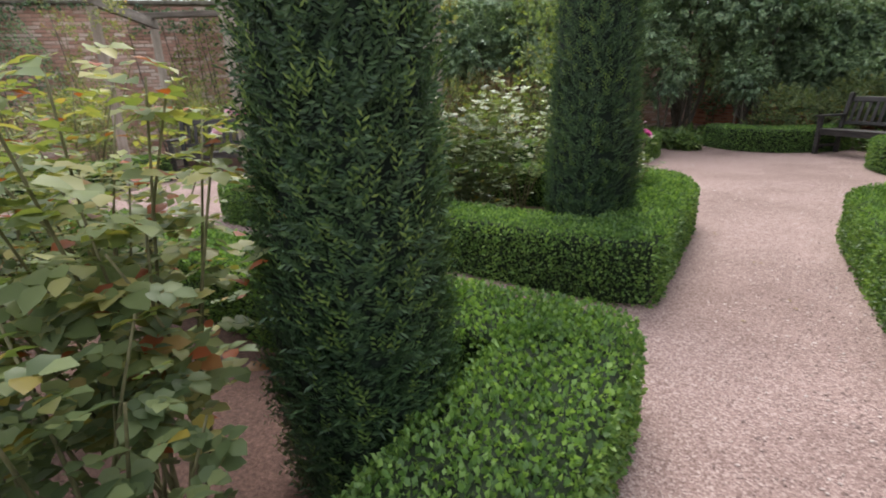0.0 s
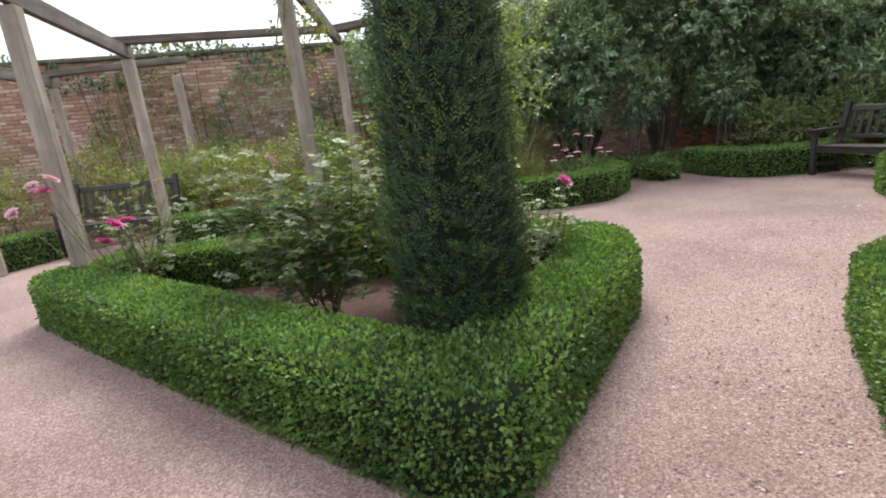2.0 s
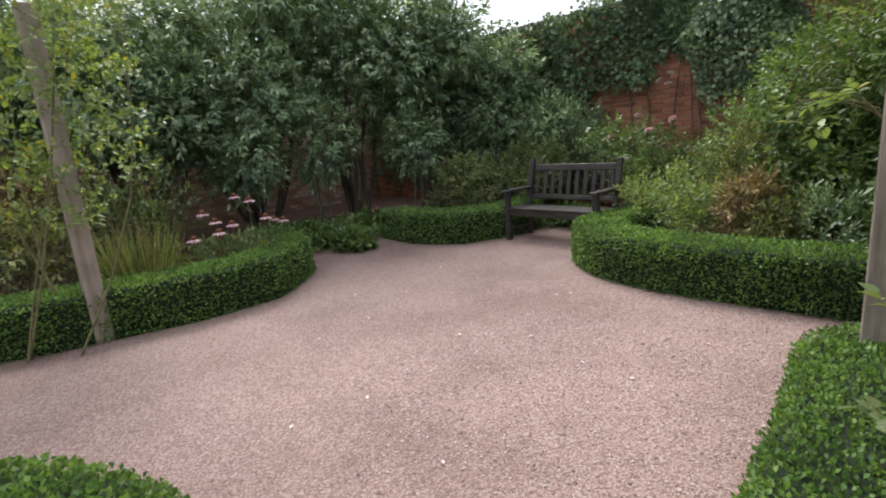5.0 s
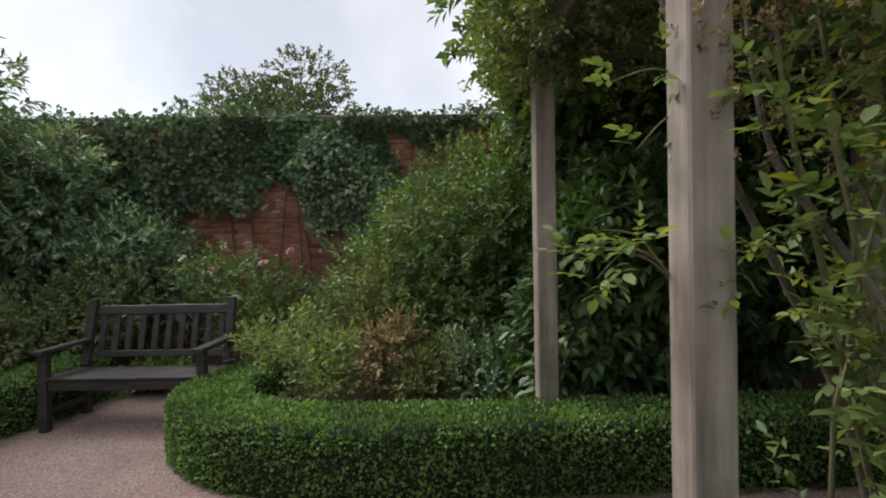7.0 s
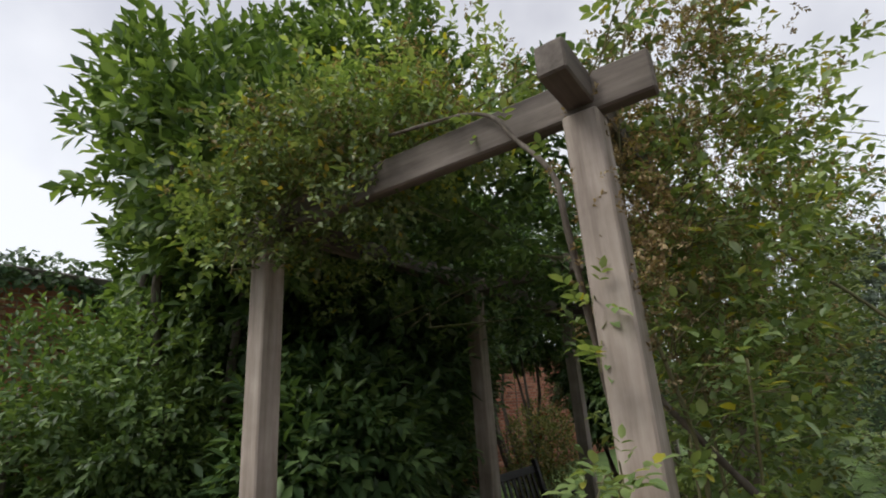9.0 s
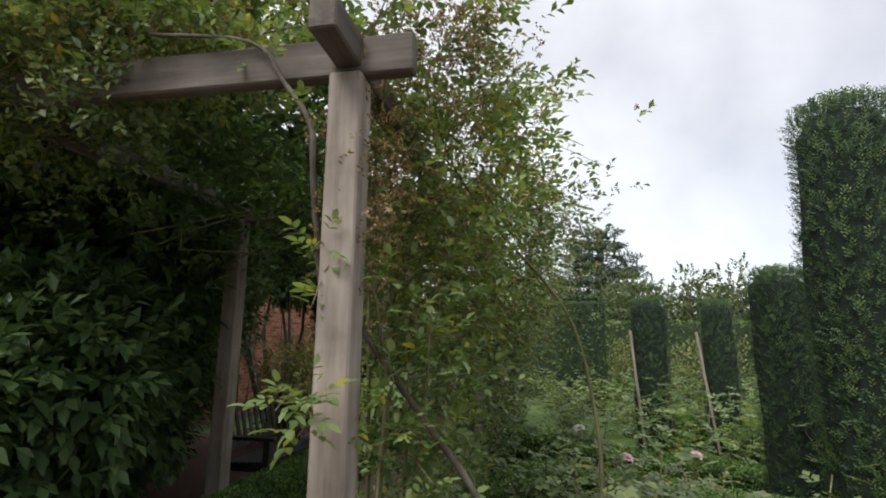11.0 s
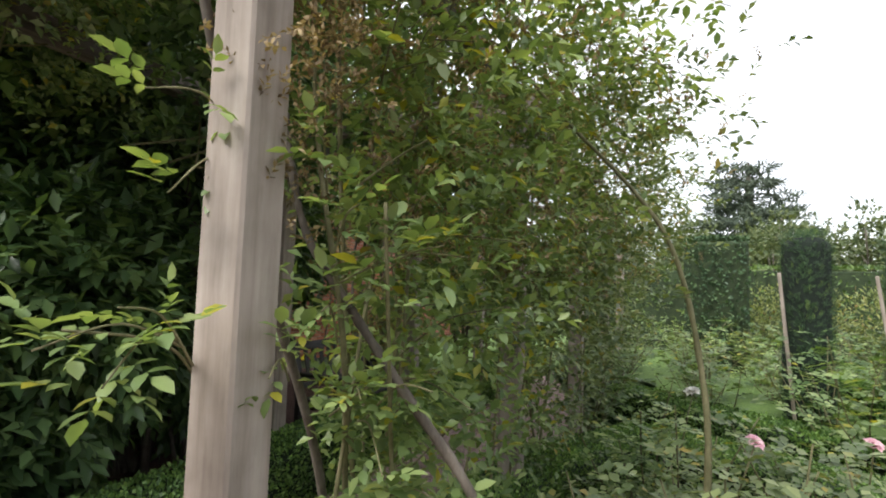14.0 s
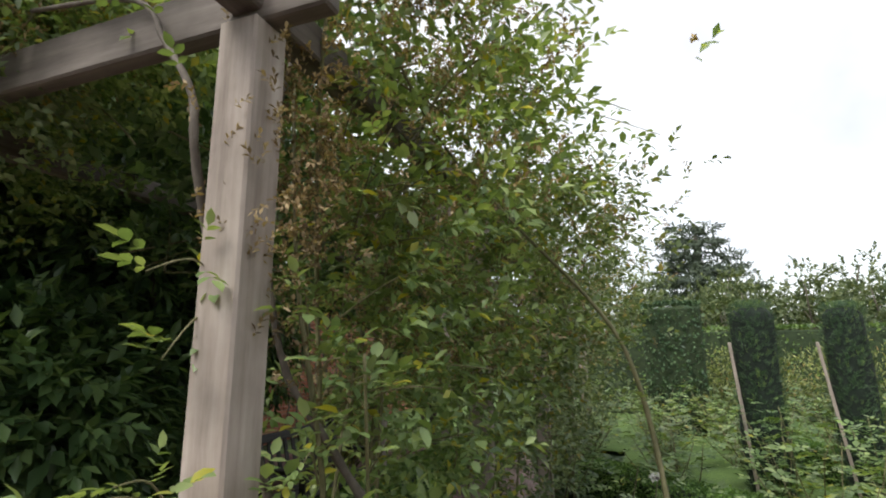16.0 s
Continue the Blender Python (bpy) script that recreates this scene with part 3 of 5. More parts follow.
    axis = unit(np.stack([np.cos(w) * 0.35, np.sin(w) * 0.35, np.ones(k)], 1) + RNG.normal(size=(k, 3)) * 0.2)
    cs = np.concatenate([c + axis * 0.012 * j for j in range(5)])
    sd = unit(np.cross(axis, np.stack([np.cos(w), np.sin(w), np.zeros(k)], 1)))
    ax = np.concatenate([unit(axis + sd * (0.8 if j % 2 else -0.8)) for j in range(5)])
    no = np.concatenate([np.stack([np.cos(w), np.sin(w), np.zeros(k)], 1)] * 5)
    tagged(part_of("new_shoots", leaf_mesh("new_shoots", cs, ax, no, 0.026, 0.008, YEW_TIP), root), kind="stuff")
    return tagged(root, label, "yew tree", "yew columns")


yew_column(1.42, 3.38, 0.325, 2.7, "tall clipped dark green yew column in a hedged bed", 80000, 1500, taper=0.36)
yew_column(2.55, 5.95, 0.37, 2.7, "tall clipped dark green yew column in the triangular bed", 58000, 1100, taper=0.34)
yew_column(4.60, 4.35, 0.33, 3.12, "tall clipped yew column with feathery top", 30000, 1400)
yew_column(5.05, 2.70, 0.28, 2.30, "clipped yew column among the roses", 16000, 300)
yew_column(6.72, 0.20, 0.30, 2.30, "clipped yew column beside a pale stake", 14000, 200)
yew_column(5.90, -0.75, 0.28, 2.30, "clipped yew column beside a leaning pale stake", 13000, 200)
yew_column(3.30, -2.60, 0.30, 2.30, "distant clipped yew column in the rose beds", 7000, 60)


# ---- pergola ----
def oak_post(parent, x, y, height, turn, lean=(0, 0), size=0.135, mat=None):
    bm = bmesh.new()
    box_bm(bm, (size, size, height), (0, 0, height / 2), bevel=0.008)
    rnd = random.Random(int(x * 100 + y * 10))
    bmesh.ops.subdivide_edges(bm, edges=[e for e in bm.edges if abs(e.verts[0].co.z - e.verts[1].co.z) > 0.5], cuts=6)
    for v in bm.verts:
        v.co.x += 0.006 * noise.noise(Vector((x, y, v.co.z * 1.7))) + lean[0] * v.co.z
        v.co.y += 0.006 * noise.noise(Vector((y, x, v.co.z * 1.5))) + lean[1] * v.co.z
    ob = part("post", bm, mat or OAK, parent)
    ob.matrix_local = pose(x, y, 0, 0, 0, turn)
    return ob


def beam(parent, a, b, z, w=0.07, h=0.17, over=0.22, mat=None, name="beam"):
    a, b = Vector((*a, z)), Vector((*b, z))
    d = (b - a).normalized()
    a, b = a - d * over, b + d * over
    bm = box_bm(bmesh.new(), ((b - a).length, w, h), (0, 0, 0), bevel=0.008)
    ob = part(name, bm, mat or OLD_OAK, parent)
    ob.matrix_local = Matrix.Translation((a + b) / 2) @ Matrix.Rotation(math.atan2(d.y, d.x), 4, "Z")
    return ob


PERG_TURN = math.degrees(math.atan2(E1.y, E1.x))
HEAD = 2.69
P2 = Vector((6.415, 6.955, 0))
P3 = Vector((8.17, 7.72, 0))
pergola = empty("pergola", P2.x, P2.y)
BAY = 2.24
inner = [(P2 + E2 * BAY * i - P2) for i in range(5)]
outer = [(P3 + E2 * BAY * i - P2) for i in range(5)]
for i in range(5):
    oak_post(pergola, inner[i].x, inner[i].y, HEAD, PERG_TURN)
    oak_post(pergola, outer[i].x, outer[i].y, HEAD + 0.02, PERG_TURN)
    beam(pergola, inner[i].xy, outer[i].xy, HEAD + 0.085 + 0.003 * i, over=0.27)
for i in range(4):
    beam(pergola, inner[i].xy, inner[i + 1].xy, HEAD + 0.10, over=0.3 if i in (0, 3) else 0.01, w=0.11, h=0.13, name="rail")
    beam(pergola, outer[i].xy, outer[i + 1].xy, HEAD + 0.10, over=0.08 if i in (0, 3) else 0.01, w=0.11, h=0.13, name="rail")
tagged(pergola, "weathered grey oak pergola overgrown with climbing roses", "pergola")

far_pergola = empty("pergola", -1.0, 7.4)
IN_L = [(-1.0, 7.4), (1.11, 7.86)]
OUT_L = [(-2.09, 10.1), (0.5, 11.2), (2.82, 10.6)]
for (x, y), (u, v) in zip(IN_L, OUT_L):
    oak_post(far_pergola, x + 1.0, y - 7.4, 2.6, 20)
    oak_post(far_pergola, u + 1.0, v - 7.4, 2.6, 20)
    beam(far_pergola, (x + 1.0, y - 7.4), (u + 1.0, v - 7.4), 2.70)
oak_post(far_pergola, 3.82, 3.2, 2.6, 20)
for row in (IN_L, OUT_L):
    for i in range(len(row) - 1):
        a, b = row[i], row[i + 1]
        beam(far_pergola, (a[0] + 1, a[1] - 7.4), (b[0] + 1, b[1] - 7.4), 2.84 + 0.004 * i, over=0.2, w=0.12, h=0.1, name="rail")
tagged(far_pergola, "weathered grey oak pergola over the ring path", "pergola")
side_pergola = empty("pergola", -3.84, 9.05)
for (x, y) in ((0, 0), (-0.9, 2.6), (1.2, 2.9), (-2.4, -1.2)):
    oak_post(side_pergola, x, y, 2.6, 40)
beam(side_pergola, (0, 0), (-0.9, 2.6), 2.70)
beam(side_pergola, (-0.9, 2.6), (1.2, 2.9), 2.84, w=0.12, h=0.1, name="rail")
beam(side_pergola, (0, 0), (-2.4, -1.2), 2.84, w=0.12, h=0.1, name="rail")
tagged(side_pergola, "weathered oak pergola beside the far bench", "pergola")


# ---- benches ----
def garden_bench(x, y, rz, width, label):
    """A slatted hardwood bench; its back stands at local +y."""
    root = empty("garden_bench", x, y, 0, rz)
    w = width / 2
    for s in (-1, 1):
        block("leg", (0.07, 0.07, 0.64), (s * (w - 0.035), -0.25, 0.32), BENCH_WOOD, root)
        block("leg", (0.07, 0.06, 0.46), (s * (w - 0.035), 0.22, 0.23), BENCH_WOOD, root)
        block("back_post", (0.07, 0.055, 0.60), (s * (w - 0.035), 0.292, 0.725), BENCH_WOOD, root, Matrix.Rotation(radians(-13), 3, "X"))
        block("armrest", (0.085, 0.60, 0.035), (s * (w - 0.035), -0.03, 0.655), BENCH_WOOD, root)
        block("seat_rail", (0.035, 0.44, 0.08), (s * (w - 0.035), -0.015, 0.375), BENCH_WOOD, root)
        block("stretcher", (0.03, 0.42, 0.045), (s * (w - 0.035), -0.015, 0.14), BENCH_WOOD, root)
    block("apron", (width - 0.14, 0.03, 0.085), (0, -0.25, 0.375), BENCH_WOOD, root)
    for i in range(6):
        block("seat_slat", (width - 0.015, 0.066, 0.022), (0, -0.255 + i * 0.082, 0.43 - 0.004 * i), BENCH_WOOD, root, bevel=0.004)
    tilt = Matrix.Rotation(radians(-13), 3, "X")

    def on_back(h):
        return 0.265 + (h - 0.46) * math.tan(radians(13)) * 0.98
    block("top_rail", (width - 0.14, 0.04, 0.085), (0, on_back(0.91), 0.91), BENCH_WOOD, root, tilt)
    block("lower_rail", (width - 0.14, 0.035, 0.06), (0, on_back(0.52), 0.52), BENCH_WOOD, root, tilt)
    k = int((width - 0.14) / 0.115)
    for i in range(k):
        sx = (i + 0.5) / k * (width - 0.14) - (width - 0.14) / 2
        block("back_slat", (0.055, 0.016, 0.335), (sx, on_back(0.715), 0.715), BENCH_WOOD, root, tilt, 0.003)
    return tagged(root, label, "bench")


garden_bench(7.84, 11.14, -69.0, 1.36, "dark-stained slatted wooden garden bench on the gravel")
garden_bench(10.0, 4.3, -67.0, 1.4, "dark wooden slatted bench behind the hedge under the pergola")
garden_bench(-3.0, 10.35, 10.0, 1.6, "dark wooden slatted bench between low hedges")


# ---- planting ----
def blob_points(blobs, n, lo, hi):
    """Points in the shells of ellipsoids (x, y, z, rx, rz), and the way outward from each."""
    vol = np.array([b[3] * b[3] * b[4] for b in blobs]) ** 0.67
    pick = RNG.choice(len(blobs), n, p=vol / vol.sum())
    b = np.array(blobs)[pick]
    d = random_dirs(n)
    f = RNG.uniform(lo, hi, n)[:, None]
    return b[:, :3] + d * f * np.stack([b[:, 3], b[:, 3], b[:, 4]], 1), d


def sub_blobs(r, base, top, k, seed):
    """An uneven crown: several overlapping ellipsoids about the axis."""
    rnd = random.Random(seed)
    mid, half = (base + top) / 2, (top - base) / 2
    out = [(0, 0, mid, r * 0.72, half * 0.82)]
    for i in range(k):
        w = 2 * math.pi * (i + rnd.random() * 0.7) / k
        q = r * rnd.uniform(0.35, 0.62)
        z = mid + half * rnd.uniform(-0.6, 0.62)
        s = rnd.uniform(0.34, 0.55)
        out.append((q * math.cos(w), q * math.sin(w), z, r * s, half * s * 0.95))
    return out


def twig_leaves(c, d, per, leaf, ratio, twig, droop=0.0, lift=0.35, mess=0.6):
    """Leaves set alternately along short twigs that grow outward from c."""
    n = len(c)
    axis = unit(d + random_dirs(n) * mess + np.array([0, 0, lift]))
    side = unit(np.cross(axis, random_dirs(n)))
    third = np.cross(axis, side)
    cs, ax, no, ln = [], [], [], []
    for j in range(per):
        t = (j + 1) / per
        w = 2.4 * j
        out = side * math.cos(w) + third * math.sin(w)
        cs.append(c + axis * twig * t)
        ax.append(unit(out * (1.0 - 0.45 * t) + axis * (0.5 + 0.5 * t) + np.array([0, 0, -droop])))
        no.append(unit(axis + np.array([0, 0, 0.9]) + random_dirs(n) * 0.35))
        ln.append(leaf * RNG.uniform(0.7, 1.2, n))
    return np.concatenate(cs), np.concatenate(ax), np.concatenate(no), np.concatenate(ln)


def limbs(name, root, starts, ends, r0, r1, mat, bend=0.15, sides=5, seed=3):
    """Tapered, slightly bowed limbs or canes, each a part of its own."""
    rnd = random.Random(seed)
    for a, b in zip(starts, ends):
        a, b = Vector(a), Vector(b)
        pts, v, f = [], [], []
        side = Vector((rnd.uniform(-1, 1), rnd.uniform(-1, 1), rnd.uniform(-0.3, 0.3))) * bend * (b - a).length
        for i in range(6):
            t = i / 5
            pts.append(a.lerp(b, t) + side * math.sin(math.pi * t) * (1 - 0.4 * t))
        tube(v, f, pts, [r0 + (r1 - r0) * i / 5 for i in range(6)], sides)
        part_of(name, raw_mesh(name, v, f, mat, True), root)


def shrub(name, x, y, r, base, top, mat, twigs, leaf, label, category, ratio=0.42, per=8, twig=0.16, inner=0.5, droop=0.15, lift=0.35, kind="diamond",
          blobs=7, stems=7, stem_r=0.02, group="", mess=0.6, bark=None, seed=None, fill=None):
    """A leafy shrub: limbs from the ground, twigs with leaves over an uneven crown and, darker by shade, within it."""
    seed = seed or int(x * 91 + y * 37 + 500)
    root = empty(name, x, y)
    bl = sub_blobs(r, base, top, blobs, seed)
    c, d = blob_points(bl, twigs, 0.72, 1.02)
    keep = c[:, 2] > 0.04
    c, d = c[keep], d[keep]
    a = twig_leaves(c, d, per, leaf, ratio, twig, droop, lift, mess)
    if inner:
        ci, di = blob_points(bl, int(twigs * inner), 0.2, 0.75)
        k = ci[:, 2] > 0.04
        b = twig_leaves(ci[k], di[k], max(3, per // 2), leaf * 1.35, ratio, twig, droop, lift, 1.0)
        a = [np.concatenate([p, q]) for p, q in zip(a, b)]
    me = leaf_mesh("foliage", a[0], a[1], a[2], a[3], a[3] * ratio, mat, kind)
    tagged(part_of("foliage", me, root), kind="stuff")
    rnd = random.Random(seed)
    st, en = [], []
    for i in range(stems):
        b = bl[i % len(bl)]
        st.append((rnd.uniform(-0.12, 0.12) * r, rnd.uniform(-0.12, 0.12) * r, 0))
        en.append((b[0] + rnd.uniform(-0.3, 0.3) * b[3], b[1] + rnd.uniform(-0.3, 0.3) * b[3], b[2] + 0.5 * b[4]))
    limbs("limb", root, st, en, stem_r, stem_r * 0.35, bark or BARK, seed=seed)
    return tagged(root, label, category, group), root


def rose_flower_mesh(size, mat, petals=26):
    """A full rose: rings of cupped petals."""
    cs, ax, no, ln = [], [], [], []
    for i in range(petals):
        w = 2.4 * i
        t = i / petals
        out = np.array([math.cos(w), math.sin(w), 0.0])
        tilt = 1.25 - 1.1 * t
        cs.append(out * 0.06 * size)
        ax.append(out * math.cos(tilt) + np.array([0, 0, math.sin(tilt)]))
        no.append(-out * math.sin(tilt) + np.array([0, 0, math.cos(tilt)]))
        ln.append(size * (0.36 + 0.22 * t))
    ln = np.array(ln)
    return leaf_mesh("flower", np.array(cs), np.array(ax), np.array(no), ln, ln * 1.05, mat, "round", 0.3)


FLOWERS = {}


def rose_flower(parent, x, y, z, size, mat, label):
    key = (mat.name, round(size, 3))
    if key not in FLOWERS:
        FLOWERS[key] = rose_flower_mesh(size, mat)
    ob = part_of("flower", FLOWERS[key], parent, label)
    rnd = random.Random(int(x * 977 + y * 131 + z * 17))
    ob.matrix_parent_inverse = parent.matrix_world.inverted()
    ob.matrix_basis = pose(x, y, z, rnd.uniform(-40, 40), rnd.uniform(-40, 40), rnd.uniform(0, 360))
    return ob


def rose_bush(x, y, r, top, label, mat=None, leaves=420, size=0.045, flowers=(), base=0.25, stems=9, kind="diamond", group="rose bushes", seed=None):
    """A garden rose: thorny canes from the ground, compound leaves, a few blooms (x, y, z, size, petals)."""
    seed = seed or int(x * 71 + y * 13 + 90)
    root = empty("rose_bush", x, y)
    rnd = random.Random(seed)
    st, en = [], []
    for i in range(stems):
        w = 2 * math.pi * i / stems + rnd.random()
        q = r * rnd.uniform(0.3, 0.95)
        st.append((rnd.uniform(-0.07, 0.07), rnd.uniform(-0.07, 0.07), 0))
        en.append((q * math.cos(w), q * math.sin(w), top * rnd.uniform(0.62, 1.0)))
    limbs("cane", root, st, en, 0.008, 0.0035, STEM, 0.1, 5, seed)
    # leaves along the upper canes
    pick = RNG.integers(0, stems, leaves)
    t = RNG.uniform(base / top, 1.0, leaves) ** 0.8
    a, b = np.array(st)[pick], np.array(en)[pick]
    c = a + (b - a) * t[:, None] + RNG.normal(size=(leaves, 3)) * np.array([r, r, r * 0.6]) * 0.16
    c[:, 2] = np.maximum(c[:, 2], 0.1)
    w = RNG.uniform(0, 2 * math.pi, leaves)
    axis = np.stack([np.cos(w), np.sin(w), RNG.uniform(-0.25, 0.45, leaves)], 1)
    normal = unit(np.array([0, 0, 1.0]) + random_dirs(leaves) * 0.45)
    cs, ax, no, ln = compound(c, axis, normal, size * RNG.uniform(0.7, 1.25, leaves))
    me = leaf_mesh("foliage", cs, ax, no, ln, ln * (0.86 if kind == "round" else 0.7), mat or ROSE_LEAF, kind, 0.1)
    tagged(part_of("foliage", me, root), kind="stuff")
    for fx, fy, fz, fs, fm in flowers:
        rose_flower(root, fx, fy, fz, fs, fm, "open rose bloom")
        limbs("cane", root, [((fx - x) * 0.3, (fy - y) * 0.3, 0.15)], [(fx - x, fy - y, fz - 0.01)], 0.006, 0.0035, STEM, 0.06, 5, seed)
    return tagged(root, label, "rose bush", group)


# roses in the bed beside the first yew
rose_bush(0.80, 3.10, 0.48, 1.52, "tall rose bush with broad leaves turning yellow and red", AUTUMN_LEAF, 330, 0.066, base=0.4, stems=14, kind="round", seed=11)
rose_bush(0.98, 2.72, 0.34, 1.05, "leggy rose bush with large green leaves", ROSE_LEAF, 110, 0.056, base=0.5, stems=9, kind="round", seed=12)
rose_bush(0.45, 2.75, 0.45, 1.2, "rose bush with large pale green leaves", ROSE_LEAF, 230, 0.056, base=0.4, stems=9, kind="round", seed=26)
rose_bush(0.1, 3.9, 0.6, 1.5, "rose bush with yellowing leaves", AUTUMN_LEAF, 420, 0.06, base=0.35, stems=12, seed=13)
rose_bush(-0.7, 3.1, 0.6, 1.5, "tall rose bush with pale green leaves", AUTUMN_LEAF, 380, 0.06, base=0.35, stems=12, seed=14)
rose_bush(-1.1, 4.5, 0.5, 1.15, "green rose bush inside the hedge", ROSE_LEAF, 300, 0.055, seed=15)
# roses in the triangular bed
rose_bush(1.5, 6.75, 0.68, 1.34, "dense leafy rose bush beside the yew column", ROSE_LEAF, 1300, 0.055, [(1.15, 6.95, 1.2, 0.1, PALE_PINK), (2.25, 7.0, 1.3, 0.06, WHITE)], base=0.2, stems=14, seed=16)
rose_bush(2.0, 7.15, 0.5, 1.45, "tall rose bush with sparse shoots", FRESH_LEAF, 480, 0.045, base=0.4, seed=17)
rose_bush(-0.35, 7.35, 0.5, 1.15, "rose bush with bright pink blooms by the post", ROSE_LEAF, 260, 0.045,
          [(-0.98, 7.12, 1.18, 0.111, PALE_PINK), (-0.78, 7.1, 1.22, 0.117, PALE_PINK), (-0.83, 7.06, 1.13, 0.124, PINK), (-1.08, 6.98, 0.99, 0.111, PALE_PINK), (-0.25, 7.0, 0.83, 0.130, PINK), (-0.13, 7.0, 0.85, 0.117, PINK), (-0.33, 6.95, 0.7, 0.130, PINK)], base=0.35, seed=18)
rose_bush(3.0, 6.95, 0.38, 0.98, "rose bush with one bright pink bloom", ROSE_LEAF, 240, 0.045, [(3.22, 6.98, 0.86, 0.105, PINK)], base=0.3, seed=19)
rose_bush(2.7, 7.35, 0.4, 1.2, "light green rose bush by the post", FRESH_LEAF, 180, 0.045, base=0.3, seed=20)
# roses in the bed beside the pergola
rose_bush(5.45, 6.05, 0.5, 1.12, "rose bush with pale pink bloom and yellow leaves", ROSE_LEAF, 300, 0.05, [(5.25, 6.25, 1.02, 0.1, PALE_PINK)], base=0.25, seed=21, kind="round")
rose_bush(5.0, 5.3, 0.42, 1.0, "green rose bush behind the low hedge", ROSE_LEAF, 220, 0.05, base=0.25, seed=22)
rose_bush(6.0, 5.35, 0.55, 1.05, "rose bush with spreading grey-green leaves", ROSE_LEAF, 380, 0.055, [(5.9, 5.0, 0.95, 0.07, PALE_PINK)], base=0.2, seed=23)
rose_bush(6.55, 4.4, 0.55, 1.0, "leafy rose bush in the bed", FRESH_LEAF, 340, 0.052, [(6.5, 4.1, 0.95, 0.09, WHITE)], base=0.2, seed=24)
rose_bush(5.75, 4.3, 0.5, 0.95, "rose bush with broad green leaves", ROSE_LEAF, 300, 0.055, [(5.6, 4.4, 0.9, 0.075, PALE_PINK)], base=0.2, seed=25)
# beds further off
for i in range(34):
    bx, by = 4.5 + (i * 0.618 % 1) * 6.0, 2.7 - 8.5 * (i / 34)
    rose_bush(bx, by, 0.6 + 0.12 * (i % 3), 0.95 + 0.1 * (i % 4), "leafy rose bush in a far bed", (ROSE_LEAF, GREEN_LEAF, FRESH_LEAF)[i % 3], 190, 0.07, base=0.12, stems=8, seed=40 + i, group="far rose bushes")
clipped_hedge("box_hedge", [(5.2, 2.2), (6.9, 2.0), (8.4, 1.5)], "low box hedge of a far bed", density=4200, leaf=0.03)
clipped_hedge("box_hedge", [(4.6, 1.2), (5.6, -0.8), (7.0, -1.9)], "low box hedge of a far bed", density=3600, leaf=0.032)

# dark evergreens in the corner of the walls
for i, (sx, sy, r, b, t) in enumerate([(1.2, 14.3, 1.5, 1.5, 3.6), (2.9, 14.4, 1.6, 1.1, 4.1), (4.5, 14.8, 1.7, 1.1, 4.4), (6.2, 15.2, 1.75, 1.15, 4.7), (7.9, 15.2, 1.35, 0.9, 4.0), (9.0, 14.4, 0.95, 0.5, 2.9)]):
    shrub("evergreen_shrub", sx, sy, r, b, t, SHRUB_LEAF, 1600, 0.12, "large dark evergreen shrub with drooping leaves", "shrub", 0.36, 9, 0.2, 0.9, 0.35, 0.15, blobs=10, stems=9, stem_r=0.05, group="corner evergreens")
# drooping lower branches
for sx, sy, t in ((4.3, 13.7, 1.9), (5.4, 13.9, 2.3), (7.0, 14.0, 2.0)):
    shrub("evergreen_shrub", sx, sy, 0.55, 0.75, t, SHRUB_LEAF, 260, 0.10, "hanging dark evergreen branches", "shrub", 0.36, 9, 0.2, 0.4, 0.5, 0.0, blobs=4, stems=3, stem_r=0.03, group="corner evergreens")
# behind and beside the bench
shrub("buddleia", 9.6, 13.4, 1.0, 0.3, 2.0, SHRUB_LEAF, 900, 0.12, "grey-green buddleia with faded mauve flower spikes", "shrub", 0.24, 9, 0.22, 0.4, 0.3, 0.5, stem_r=0.018, bark=STEM)
shrub("shrub_rose", 8.6, 12.9, 0.75, 0.2, 1.35, ROSE_LEAF, 620, 0.05, "pale leafy shrub rose behind the low hedge", "rose bush", 0.55, 7, 0.14, 0.3, stem_r=0.012, bark=STEM)
shrub("shrub_rose", 7.5, 13.1, 0.7, 0.15, 1.1, ROSE_LEAF, 480, 0.055, "pale leafy shrub rose behind the low hedge", "rose bush", 0.55, 7, 0.14, 0.3, stem_r=0.012, bark=STEM)
_, rose_wall = shrub("shrub_rose", 9.7, 11.3, 0.95, 0.15, 1.35, GREEN_LEAF, 950, 0.055, "shrub rose with pink and white blooms below the wall", "rose bush", 0.6, 7, 0.14, 0.4, stem_r=0.012, bark=STEM)
for k, (fx, fy, fz, fm) in enumerate([(9.0, 11.5, 1.25, PINK), (9.3, 10.7, 1.42, PALE_PINK), (9.1, 10.9, 1.3, MAUVE), (9.2, 11.2, 1.5, MAUVE), (8.95, 11.9, 1.35, WHITE), (8.8, 11.0, 0.95, WHITE)]):
    rose_flower(rose_wall, fx, fy, fz, 0.1, fm, "open bloom")
